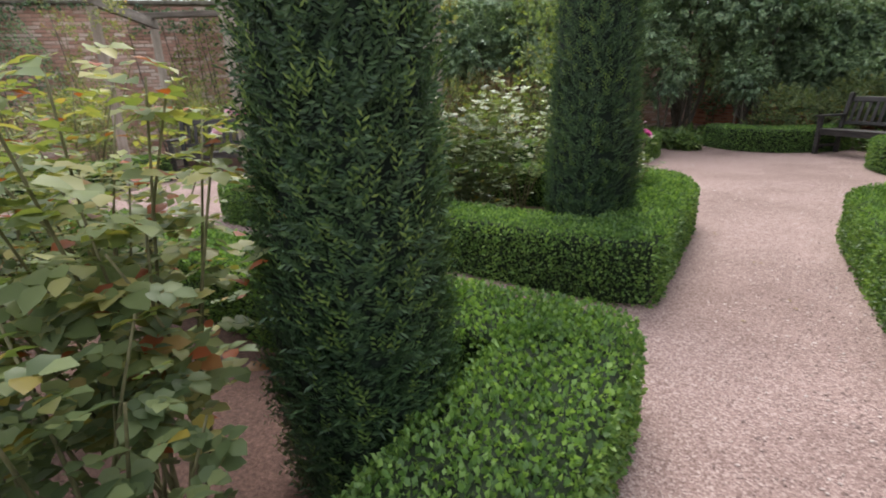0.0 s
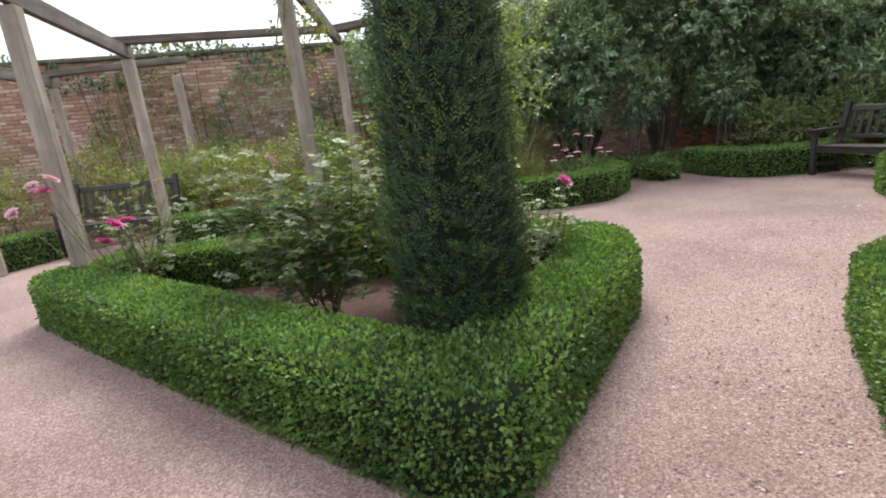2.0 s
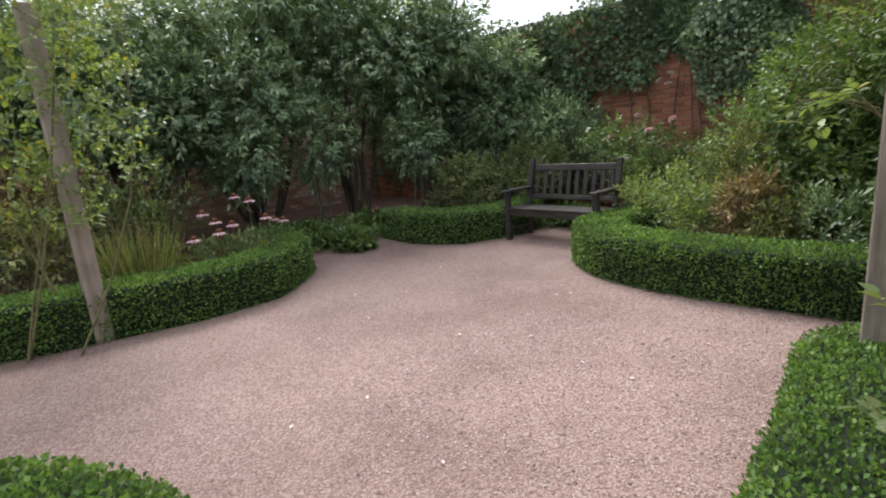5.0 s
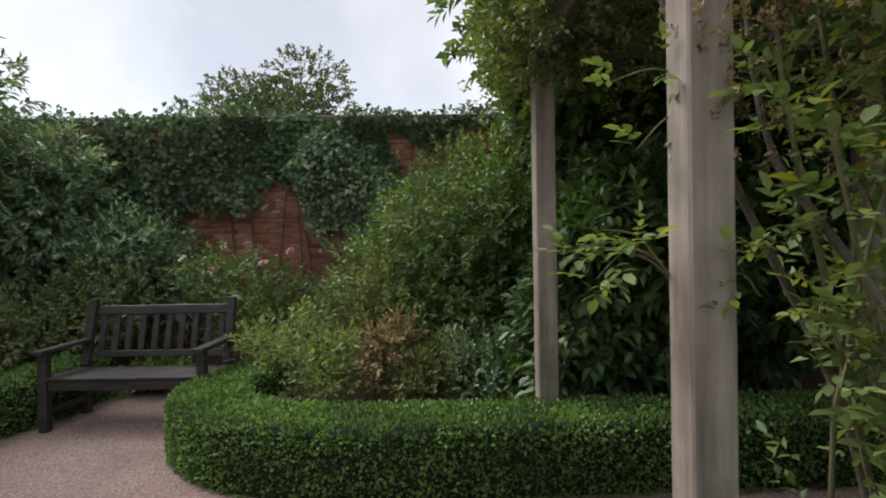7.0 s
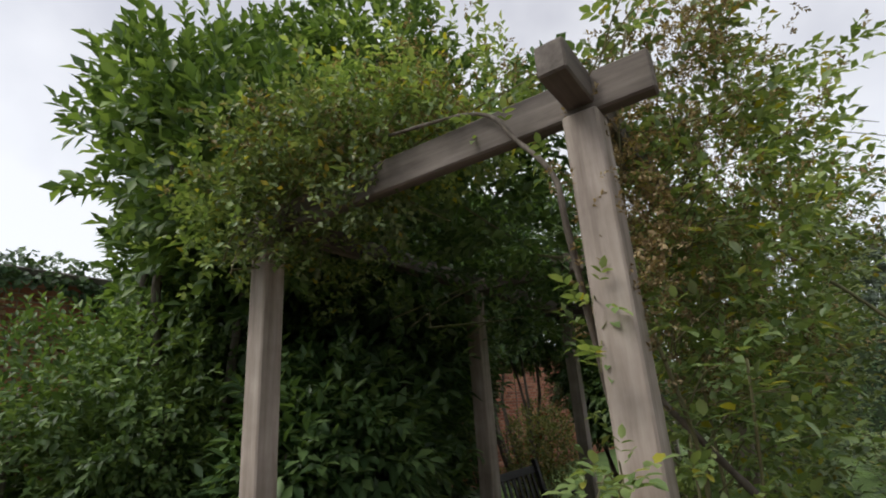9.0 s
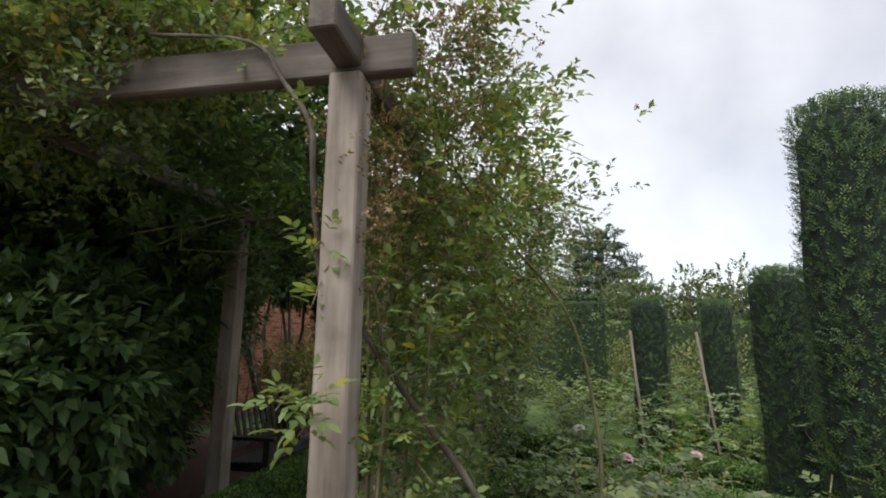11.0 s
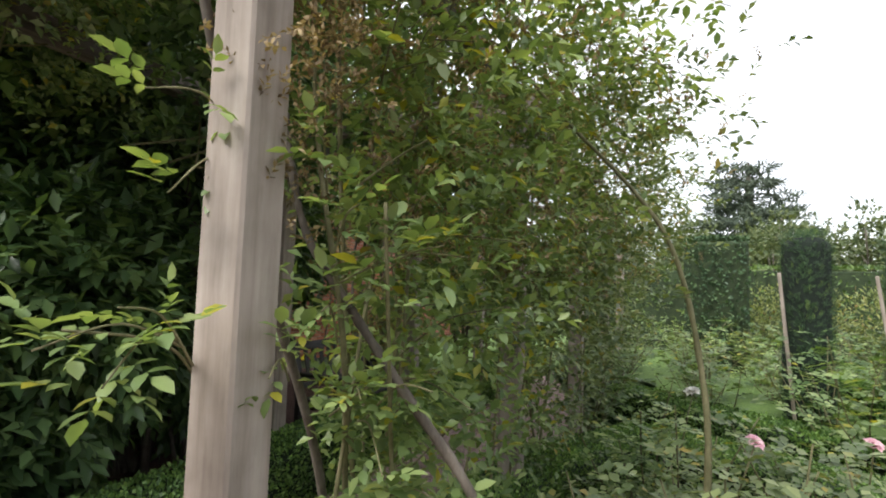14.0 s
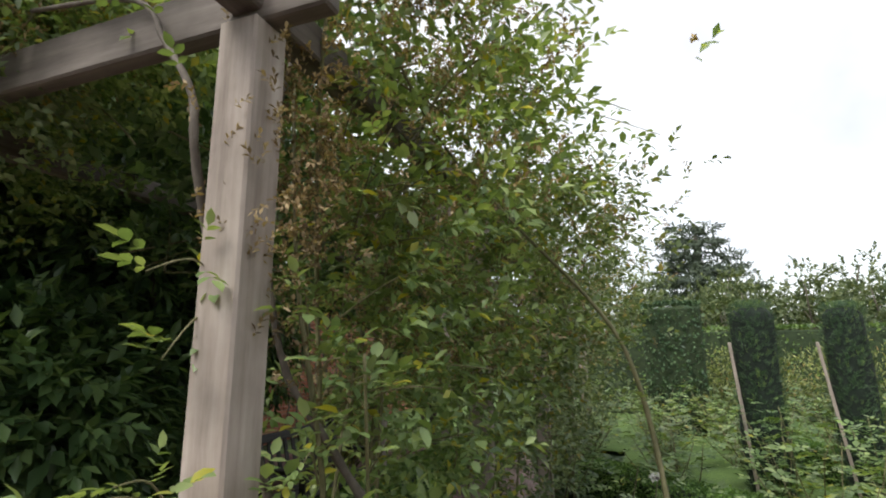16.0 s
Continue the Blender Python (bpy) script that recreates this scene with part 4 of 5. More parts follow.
# border plants behind the long hedge
border = [(8.6, 10.2, 0.5, 0.9, FRESH_LEAF), (8.5, 9.6, 0.42, 0.72, FRESH_LEAF), (8.55, 9.1, 0.28, 0.85, DRY_LEAF), (8.9, 9.0, 0.4, 1.0, GREEN_LEAF), (8.75, 8.4, 0.38, 0.66, SHRUB_LEAF), (9.3, 9.9, 0.5, 1.25, ROSE_LEAF), (8.9, 8.0, 0.4, 0.62, GREEN_LEAF), (8.75, 8.7, 0.2, 0.62, MEADOW_LEAF), (9.0, 9.45, 0.3, 1.3, MEADOW_LEAF), (8.5, 8.75, 0.2, 0.55, MEADOW_LEAF)]
for i, (sx, sy, r, t, mt) in enumerate(border):
    shrub("border_plant", sx, sy, r, 0.1, t, mt, 260, 0.06, "straggling border perennial with yellowing leaves behind the hedge", "plant", 0.4, 6, 0.14, 0.3, 0.1, 0.8, stems=10, stem_r=0.005, bark=STEM, group="border perennials")
shrub("shrub_rose", 11.7, 2.7, 0.7, 0.1, 1.75, AUTUMN_LEAF, 520, 0.06, "yellow-green shrub rose with some reddish leaves below the brick wall", "rose bush", 0.55, 7, 0.14, 0.3, stem_r=0.012, bark=STEM)
shrub("shrub_rose", 12.9, 1.6, 0.6, 0.3, 1.9, AUTUMN_LEAF, 320, 0.06, "thin shrub with reddish leaves before the brick wall", "shrub", 0.45, 7, 0.14, 0.3, stem_r=0.012, bark=STEM)
# the big green shrub and the trees behind the pergola
shrub("flowering_shrub", 9.95, 8.85, 1.3, 0.25, 2.75, GREEN_LEAF, 2600, 0.075, "big rounded green shrub behind the border", "shrub", 0.45, 9, 0.18, 0.5, 0.25, 0.4, blobs=10, stem_r=0.03)
shrub("flowering_shrub", 9.75, 8.0, 0.85, 0.25, 2.0, GREEN_LEAF, 1100, 0.07, "rounded green shrub beside the pergola", "shrub", 0.45, 9, 0.18, 0.5, 0.25, 0.4, stem_r=0.03)
shrub("small_tree", 9.95, 7.4, 1.5, 1.6, 5.35, GREEN_LEAF, 2200, 0.13, "small tree with broad glossy green leaves above the pergola", "tree", 0.5, 9, 0.2, 0.5, 0.1, 0.5, blobs=9, stems=6, stem_r=0.06)
shrub("small_tree", 10.5, 6.1, 1.6, 2.6, 6.8, GREEN_LEAF, 2000, 0.13, "small tree with broad green leaves rising behind the pergola", "tree", 0.5, 9, 0.2, 0.4, 0.1, 0.5, blobs=9, stems=6, stem_r=0.06)
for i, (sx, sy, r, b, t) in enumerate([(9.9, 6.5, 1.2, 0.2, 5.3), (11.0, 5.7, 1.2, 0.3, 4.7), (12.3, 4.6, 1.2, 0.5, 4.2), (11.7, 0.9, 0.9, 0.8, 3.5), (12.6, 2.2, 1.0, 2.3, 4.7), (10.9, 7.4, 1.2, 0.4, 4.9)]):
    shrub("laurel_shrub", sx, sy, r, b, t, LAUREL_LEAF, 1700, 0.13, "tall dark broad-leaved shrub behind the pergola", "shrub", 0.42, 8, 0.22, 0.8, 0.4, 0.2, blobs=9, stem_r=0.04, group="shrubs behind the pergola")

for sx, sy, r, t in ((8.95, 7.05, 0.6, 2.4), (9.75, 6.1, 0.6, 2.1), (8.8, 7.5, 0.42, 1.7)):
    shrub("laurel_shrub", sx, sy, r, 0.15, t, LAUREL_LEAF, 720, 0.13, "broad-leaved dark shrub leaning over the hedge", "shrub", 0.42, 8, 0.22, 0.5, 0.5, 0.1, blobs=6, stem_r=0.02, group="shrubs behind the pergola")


# ---- climbers on the walls ----
def wall_cover(name, wall, x0, x1, z_of, mat, count, leaf, label, category, depth=0.25, droop=0.5):
    """Leaves hanging on a wall's face between x0 and x1 along it; z_of gives the lower and upper height at x."""
    x = RNG.uniform(x0, x1, count)
    lo, hi = np.array([z_of(v) for v in x]).T
    z = lo + (hi - lo) * RNG.random(count) ** 0.8
    ok = hi > lo
    x, z = x[ok], z[ok]
    n = len(x)
    lump = np.array([noise.noise(Vector((a * 0.9, b * 1.1, 3.0))) for a, b in zip(x, z)])
    y = -0.05 - depth * np.clip(0.55 + lump, 0.05, 1.2) * RNG.uniform(0.5, 1.0, n)
    over = z > WALL_TOP + 0.02
    y[over] = RNG.uniform(-0.3, 0.4, over.sum())
    c = np.stack([x, y, z], 1)
    d = np.tile(np.array([0, -1.0, 0.1]), (n, 1))
    d[over] = np.array([0, -0.3, 1.0])
    axis = unit(random_dirs(n) * 0.8 + np.array([0, -0.5, -droop]))
    axis[over] = unit(random_dirs(over.sum()) * 0.8 + np.array([0, 0, 0.6]))
    ln = leaf * RNG.uniform(0.6, 1.3, n)
    root = empty(name)
    root.matrix_world = wall.matrix_basis.copy()
    me = leaf_mesh("foliage", c, axis, unit(d + random_dirs(n) * 0.5), ln, ln * 0.8, mat)
    tagged(part_of("foliage", me, root), kind="stuff")
    rnd = random.Random(4)
    st, en = [], []
    for i in range(max(3, int((x1 - x0) * 1.2))):
        q = rnd.uniform(x0 + 0.1, x1 - 0.1)
        st.append((q, -0.04, 0.0))
        en.append((q + rnd.uniform(-0.4, 0.4), -0.05, max(0.5, z_of(q)[1] - 0.3)))
    limbs("stem", root, st, en, 0.02, 0.008, BARK, 0.03, 5, 9)
    return tagged(root, label, category)


def ivy_edge(x):
    w = 0.16 * math.sin(x * 5.1) + 0.12 * math.sin(x * 11.7 + 1)
    if x < 5.4:
        low = 0.4
    elif x < 8.2:
        low = 1.45 + (x - 5.4) * 0.36
    else:
        low = 2.5 + 0.05 * math.sin(x)
    return (low + w, 3.52 + 0.08 * math.sin(x * 2.1) + 0.06 * math.sin(x * 7.3) - 0.012 * x)


wall_cover("ivy", wall_east, 0.2, 9.2, ivy_edge, IVY_LEAF, 17000, 0.085, "dark ivy hanging thick over the top of the brick wall", "ivy", 0.35)
wall_cover("ivy", wall_east, 9.2, 22.0, lambda x: (3.05 + 0.15 * math.sin(x * 4.3), 3.46 + 0.07 * math.sin(x * 3.1)), IVY_LEAF, 7000, 0.08, "dark ivy along the wall's coping", "ivy", 0.2)
climber = wall_cover("climbing_rose", wall_east, 7.75, 9.5, lambda x: (1.5 + 1.3 * abs(x - 8.6) ** 2 + 0.25 * math.sin(x * 9), 3.1 - 0.75 * (x - 8.5) ** 2 + 0.15 * math.sin(x * 7)), SHRUB_LEAF, 4200, 0.07, "climbing rose with white blooms on the brick wall", "climbing rose", 0.45)
for wx, wz in ((7.55, 2.02), (7.68, 1.95), (7.72, 2.1), (7.6, 2.42), (8.9, 3.3), (7.3, 1.3)):
    p = wall_east.matrix_basis @ Vector((wx, -0.4, wz))
    rose_flower(climber, p.x, p.y, p.z, 0.12, WHITE, "white rose bloom")
wall_cover("climber", wall_east, 9.3, 13.0, lambda x: (2.3, 3.0 - 0.1 * math.sin(x * 3)), DRY_LEAF, 900, 0.06, "bare brown climber on the brick wall", "climber", 0.12)
for cx, w in ((14.4, 0.9), (18.6, 1.3), (20.9, 1.2), (23.3, 1.5), (11.8, 1.0)):
    wall_cover("climber", wall_north, cx - w, cx + w, lambda x, cx=cx, w=w: (1.0, 3.25 - 1.4 * ((x - cx) / w) ** 2), (MEADOW_LEAF, DRY_LEAF, SHRUB_LEAF)[int(cx) % 3], 1500, 0.06, "trained climber spread over the faded brick wall", "climber", 0.15)
wall_cover("ivy", wall_north, 8.0, 27.0, lambda x: (3.2 if math.sin(x * 1.7) > -0.2 else 2.7, 3.36 + 0.14 * math.sin(x * 1.3)), IVY_LEAF, 2600, 0.08, "ivy tufts on the wall's coping", "ivy", 0.12)

# ---- the border behind the far bench ----
left_border = [(-4.3, 11.6, 0.7, 1.5, MEADOW_LEAF), (-5.4, 10.4, 0.8, 1.6, MEADOW_LEAF), (-6.4, 9.2, 0.8, 1.4, MEADOW_LEAF), (-3.2, 11.9, 0.7, 1.25, FRESH_LEAF), (-2.1, 11.6, 0.7, 1.35, MEADOW_LEAF), (-1.1, 11.4, 0.7, 1.2, MEADOW_LEAF),
               (0.0, 12.0, 0.75, 1.3, GREEN_LEAF), (-0.6, 12.8, 0.8, 1.6, ROSE_LEAF), (1.0, 12.2, 0.7, 1.4, MEADOW_LEAF), (2.0, 12.0, 0.6, 1.2, MEADOW_LEAF), (-2.8, 12.9, 0.8, 1.5, GREEN_LEAF), (-4.6, 12.4, 0.9, 1.8, MEADOW_LEAF),
               (-6.2, 11.2, 0.9, 2.0, MEADOW_LEAF), (-7.4, 9.6, 0.9, 1.9, GREEN_LEAF), (2.9, 12.6, 0.7, 1.3, ROSE_LEAF), (1.8, 13.0, 0.8, 1.7, DRY_LEAF), (-1.6, 13.0, 0.8, 1.5, MEADOW_LEAF), (-7.0, 8.0, 0.8, 1.3, MEADOW_LEAF)]
for i, (sx, sy, r, t, mt) in enumerate(left_border):
    shrub("border_plant", sx, sy, r, 0.1, t, mt, 300, 0.075, "loose pale green border perennial below the wall", "plant", 0.4, 6, 0.2, 0.3, 0.1, 0.9, stems=10, stem_r=0.006, bark=STEM, group="border perennials")


def grass_tuft(x, y, r, h, n, mat, label):
    root = empty("ornamental_grass", x, y)
    w = RNG.uniform(0, 2 * math.pi, n)
    lean = RNG.uniform(0.05, 0.5, n)
    c = np.stack([np.cos(w) * r * 0.25, np.sin(w) * r * 0.25, np.zeros(n)], 1) * RNG.random(n)[:, None]
    axis = np.stack([np.cos(w) * lean, np.sin(w) * lean, np.ones(n)], 1)
    me = leaf_mesh("blade", c, axis, random_dirs(n), h * RNG.uniform(0.6, 1.05, n), 0.011, mat)
    tagged(part_of("blade", me, root), kind="stuff")
    return tagged(root, label, "grass")


grass_tuft(-3.0, 12.3, 1.0, 1.5, 900, FRESH_LEAF, "bright green ornamental grass tuft behind the bench")
grass_tuft(3.05, 11.4, 0.8, 0.95, 500, MEADOW_LEAF, "straw-green ornamental grass behind the low hedge")


def coneflower(x, y, h, size, label="pink coneflower with drooping petals on a tall stem"):
    root = empty("coneflower", x, y)
    rnd = random.Random(int(x * 311 + y * 177))
    top = Vector((rnd.uniform(-0.05, 0.05), rnd.uniform(-0.05, 0.05), h))
    limbs("stem", root, [(0, 0, 0)], [top], 0.005, 0.004, STEM, 0.05, 5)
    n = 14
    w = np.arange(n) * 2 * math.pi / n
    axis = np.stack([np.cos(w), np.sin(w), np.full(n, -0.35)], 1)
    c = np.tile(np.array(top), (n, 1)) + axis * 0.012
    part_of("petal_ring", leaf_mesh("petal_ring", c, axis, np.tile(np.array([0, 0, 1.0]), (n, 1)), size * 0.5, size * 0.17, MAUVE, "round", 0.1), root)
    bm = bmesh.new()
    bmesh.ops.create_icosphere(bm, subdivisions=2, radius=size * 0.2, matrix=Matrix.Translation(top + Vector((0, 0, size * 0.08))) @ Matrix.Diagonal((1, 1, 0.8, 1)))
    for v in bm.verts:
        v.co += (v.co - top).normalized() * 0.003 * noise.noise(v.co * 300)
    part("cone", bm, CONE, root)
    return tagged(root, label, "coneflower", "coneflowers")


for i, (fx, fy, fh) in enumerate([(3.75, 11.75, 0.74), (3.85, 11.5, 0.66), (4.15, 11.9, 0.92), (4.05, 12.2, 0.95), (4.35, 11.75, 0.72), (4.5, 12.1, 0.62), (3.6, 11.45, 0.62), (3.95, 11.65, 0.7), (3.65, 12.0, 0.82), (4.45, 12.5, 0.6)]):
    coneflower(fx, fy, fh, 0.15)
for sx, sy, r, t, mt in ((3.9, 11.7, 0.5, 0.55, ROSE_LEAF), (4.3, 12.3, 0.4, 0.5, GREEN_LEAF), (3.1, 11.6, 0.5, 0.6, MEADOW_LEAF)):
    shrub("border_plant", sx, sy, r, 0.03, t, mt, 240, 0.07, "low leafy clump of coneflower foliage", "plant", 0.35, 6, 0.14, 0.3, 0.1, 0.7, stems=6, stem_r=0.004, bark=STEM, group="border perennials")
for sx, sy, r in ((5.3, 13.0, 0.45), (5.7, 13.6, 0.5), (5.0, 13.7, 0.5), (6.0, 13.9, 0.5), (5.45, 12.55, 0.25), (8.55, 11.9, 0.35)):
    shrub("ground_cover", sx, sy, r, 0.0, 0.26, GREEN_LEAF, 150, 0.085, "low leafy ground cover at the border's edge", "plant", 0.6, 5, 0.1, 0.3, 0.1, 0.5, stems=4, stem_r=0.004, bark=STEM, group="ground cover")


# ---- climbing roses on the pergola ----
def cane(pts, radius, parent, mat=None, name="cane"):
    """One smooth cane through points."""
    p = [Vector(q) for q in pts]
    fine = []
    for i in range(len(p) - 1):
        a, b, c, d = p[max(i - 1, 0)], p[i], p[i + 1], p[min(i + 2, len(p) - 1)]
        for k in range(5):
            t = k / 5
            fine.append(0.5 * (2 * b + (c - a) * t + (2 * a - 5 * b + 4 * c - d) * t * t + (3 * b - a - 3 * c + d) * t ** 3))
    fine.append(p[-1])
    v, f = [], []
    n = len(fine)
    tube(v, f, fine, [radius * (1 - 0.55 * i / n) * (1 + 0.12 * math.sin(i * 2.7)) for i in range(n)], 8)
    ob = part_of(name, raw_mesh(name, v, f, mat or STEM, True), parent)
    ob.matrix_parent_inverse = parent.matrix_world.inverted()
    return fine


def cane_leaves(parent, lines, per, size, mat, kind="round", spread=0.05, pairs=2, name="foliage"):
    """Compound leaves along canes."""
    c, axis = [], []
    for line in lines:
        for k in range(per):
            t = RNG.uniform(0.12, 1.0) * (len(line) - 1)
            i = int(min(t, len(line) - 2))
            p = line[i].lerp(line[i + 1], t - i)
            d = (line[i + 1] - line[i]).normalized()
            o = Vector(random_dirs(1)[0])
            o = (o - d * o.dot(d)).normalized()
            c.append(p + o * spread * RNG.random())
            axis.append(o + d * 0.5 + Vector((0, 0, 0.1)))
    c, axis = np.array(c), np.array(axis)
    n = len(c)
    normal = unit(np.array([0, 0, 1.0]) + random_dirs(n) * 0.4)
    cs, ax, no, ln = compound(c, axis, normal, size * RNG.uniform(0.65, 1.25, n), pairs)
    ob = part_of(name, leaf_mesh(name, cs, ax, no, ln, ln * 0.62, mat, kind, 0.12), parent)
    ob.matrix_parent_inverse = parent.matrix_world.inverted()
    tagged(ob, kind="stuff")


def spray(root, base, tip, leaves, size, mat, rnd, sag=0.05):
    mid = (Vector(base) + Vector(tip)) / 2 + Vector((0, 0, sag))
    line = cane([base, mid, tip], 0.0035, root, STEM, "shoot")
    cane_leaves(root, [line], leaves, size, mat)


near_rose = empty("climbing_rose", 6.62, 6.62)
rnd = random.Random(21)
near_lines = [
    cane([(6.95, 6.30, 0), (6.80, 6.50, 0.9), (6.60, 6.86, 1.7), (6.50, 7.05, 2.25), (6.50, 7.08, 2.46), (6.62, 7.13, 2.66), (6.78, 7.19, 2.86), (7.2, 7.4, 2.93)], 0.017, near_rose, BARK),
    cane([(5.88, 6.12, 0.0), (5.96, 6.25, 0.45), (6.11, 6.42, 0.98), (6.26, 6.56, 1.27), (6.40, 6.66, 1.5), (6.52, 6.76, 1.76), (6.60, 6.80, 2.3), (6.62, 6.72, 2.8)], 0.018, near_rose, BARK),
    cane([(6.80, 6.30, 0), (6.62, 6.50, 0.8), (6.42, 6.66, 1.4), (6.48, 6.74, 2.0), (6.60, 6.72, 2.7)], 0.012, near_rose),
    cane([(6.70, 6.30, 0), (6.45, 6.45, 0.8), (6.28, 6.60, 1.3), (6.16, 6.72, 1.75)], 0.009, near_rose),
    cane([(6.55, 6.85, 1.05), (6.46, 7.02, 1.32), (6.40, 7.12, 1.42), (6.30, 7.30, 1.46)], 0.005, near_rose),
    cane([(6.85, 6.25, 0), (6.70, 6.45, 1.1), (6.60, 6.60, 2.1), (6.45, 6.70, 2.8), (6.3, 6.75, 3.1)], 0.011, near_rose),
    cane([(6.85, 6.25, 0), (6.80, 6.20, 1.2), (6.65, 6.20, 2.2), (6.45, 6.15, 2.8), (6.1, 6.05, 2.95)], 0.01, near_rose),
    cane([(6.0, 5.45, 0.0), (5.95, 5.36, 0.88), (6.01, 5.28, 1.33), (6.1, 5.3, 1.74), (6.25, 5.36, 2.01), (6.46, 5.51, 2.3), (6.62, 5.6, 2.53)], 0.014, near_rose),
]
cane_leaves(near_rose, near_lines[2:4], 22, 0.06, FRESH_LEAF)
cane_leaves(near_rose, near_lines[5:7], 26, 0.055, ROSE_LEAF)
cane_leaves(near_rose, near_lines[:1], 10, 0.05, FRESH_LEAF)
cane_leaves(near_rose, near_lines[7:], 12, 0.045, ROSE_LEAF)
SPRAYS = (((6.44, 7.06, 1.40), (6.27, 7.34, 1.43)), ((6.42, 7.08, 1.42), (6.26, 7.24, 1.36)), ((6.44, 7.04, 1.36), (6.29, 7.22, 1.50)), ((6.51, 6.94, 1.94), (6.31, 7.20, 1.93)), ((6.50, 6.94, 1.85), (6.38, 7.13, 1.74)),
          ((6.40, 6.72, 1.60), (6.18, 6.78, 1.74)), ((6.38, 6.70, 1.40), (6.26, 6.82, 1.49)), ((6.35, 6.62, 1.20), (6.13, 6.58, 1.30)), ((6.38, 6.66, 1.22), (6.23, 6.72, 1.28)), ((6.45, 6.80, 1.30), (6.30, 6.92, 1.34)),
          ((6.42, 6.6, 1.5), (6.14, 6.55, 1.66)), ((6.5, 6.55, 1.15), (6.16, 6.70, 1.12)), ((6.5, 6.5, 0.9), (6.15, 6.5, 1.0)), ((6.55, 6.45, 1.7), (6.28, 6.25, 1.95)), ((6.55, 6.4, 1.3), (6.2, 6.25, 1.5)),
          ((6.5, 6.5, 2.1), (6.25, 6.38, 2.35)), ((6.5, 6.6, 2.3), (6.26, 6.7, 2.5)), ((6.6, 6.3, 0.9), (6.3, 6.05, 1.2)), ((6.55, 6.45, 0.6), (6.2, 6.45, 0.7)), ((6.40, 6.74, 1.8), (6.24, 6.86, 1.9)))
for i in range(18):
    p, q = Vector((rnd.uniform(6.44, 6.62), rnd.uniform(6.4, 6.7), rnd.uniform(0.8, 2.45))), Vector((rnd.uniform(6.08, 6.34), rnd.uniform(6.2, 6.7), 0))
    q.z = p.z + rnd.uniform(-0.05, 0.25)
    spray(near_rose, p, q, 6, 0.056, FRESH_LEAF if i % 3 else ROSE_LEAF, rnd)
for a, b in SPRAYS:
    spray(near_rose, a, b, 7, 0.052, FRESH_LEAF, rnd)
for a, b in (((6.45, 6.95, 2.8), (5.72, 7.16, 2.74)), ((6.4, 6.9, 2.82), (5.84, 7.22, 2.84)), ((6.6, 5.7, 2.9), (5.91, 5.15, 2.78)), ((6.5, 5.6, 2.95), (6.0, 5.25, 2.9)), ((6.5, 5.75, 3.0), (6.16, 5.67, 3.3)), ((6.7, 5.6, 2.7), (6.1, 5.0, 2.55)), ((6.6, 6.2, 2.7), (6.25, 5.85, 2.85))):
    spray(near_rose, a, b, 9, 0.055, FRESH_LEAF, rnd, 0.1)
dry_c = np.array([(6.40, 6.80, 2.3)]) + RNG.normal(size=(420, 3)) * np.array([0.08, 0.12, 0.28])
dry_a = twig_leaves(dry_c, random_dirs(420), 9, 0.022, 0.5, 0.06, 0.1, 0.3, 1.0)
dry_ob = part_of("seed_head", leaf_mesh("seed_head", dry_a[0], dry_a[1], dry_a[2], dry_a[3], dry_a[3] * 0.5, DRY_LEAF), near_rose, "dry brown spent flower heads")
dry_ob.matrix_parent_inverse = near_rose.matrix_world.inverted()
tagged(dry_ob, kind="stuff")
tagged(near_rose, "climbing rose with fresh green leaves twining round the oak post", "climbing rose")


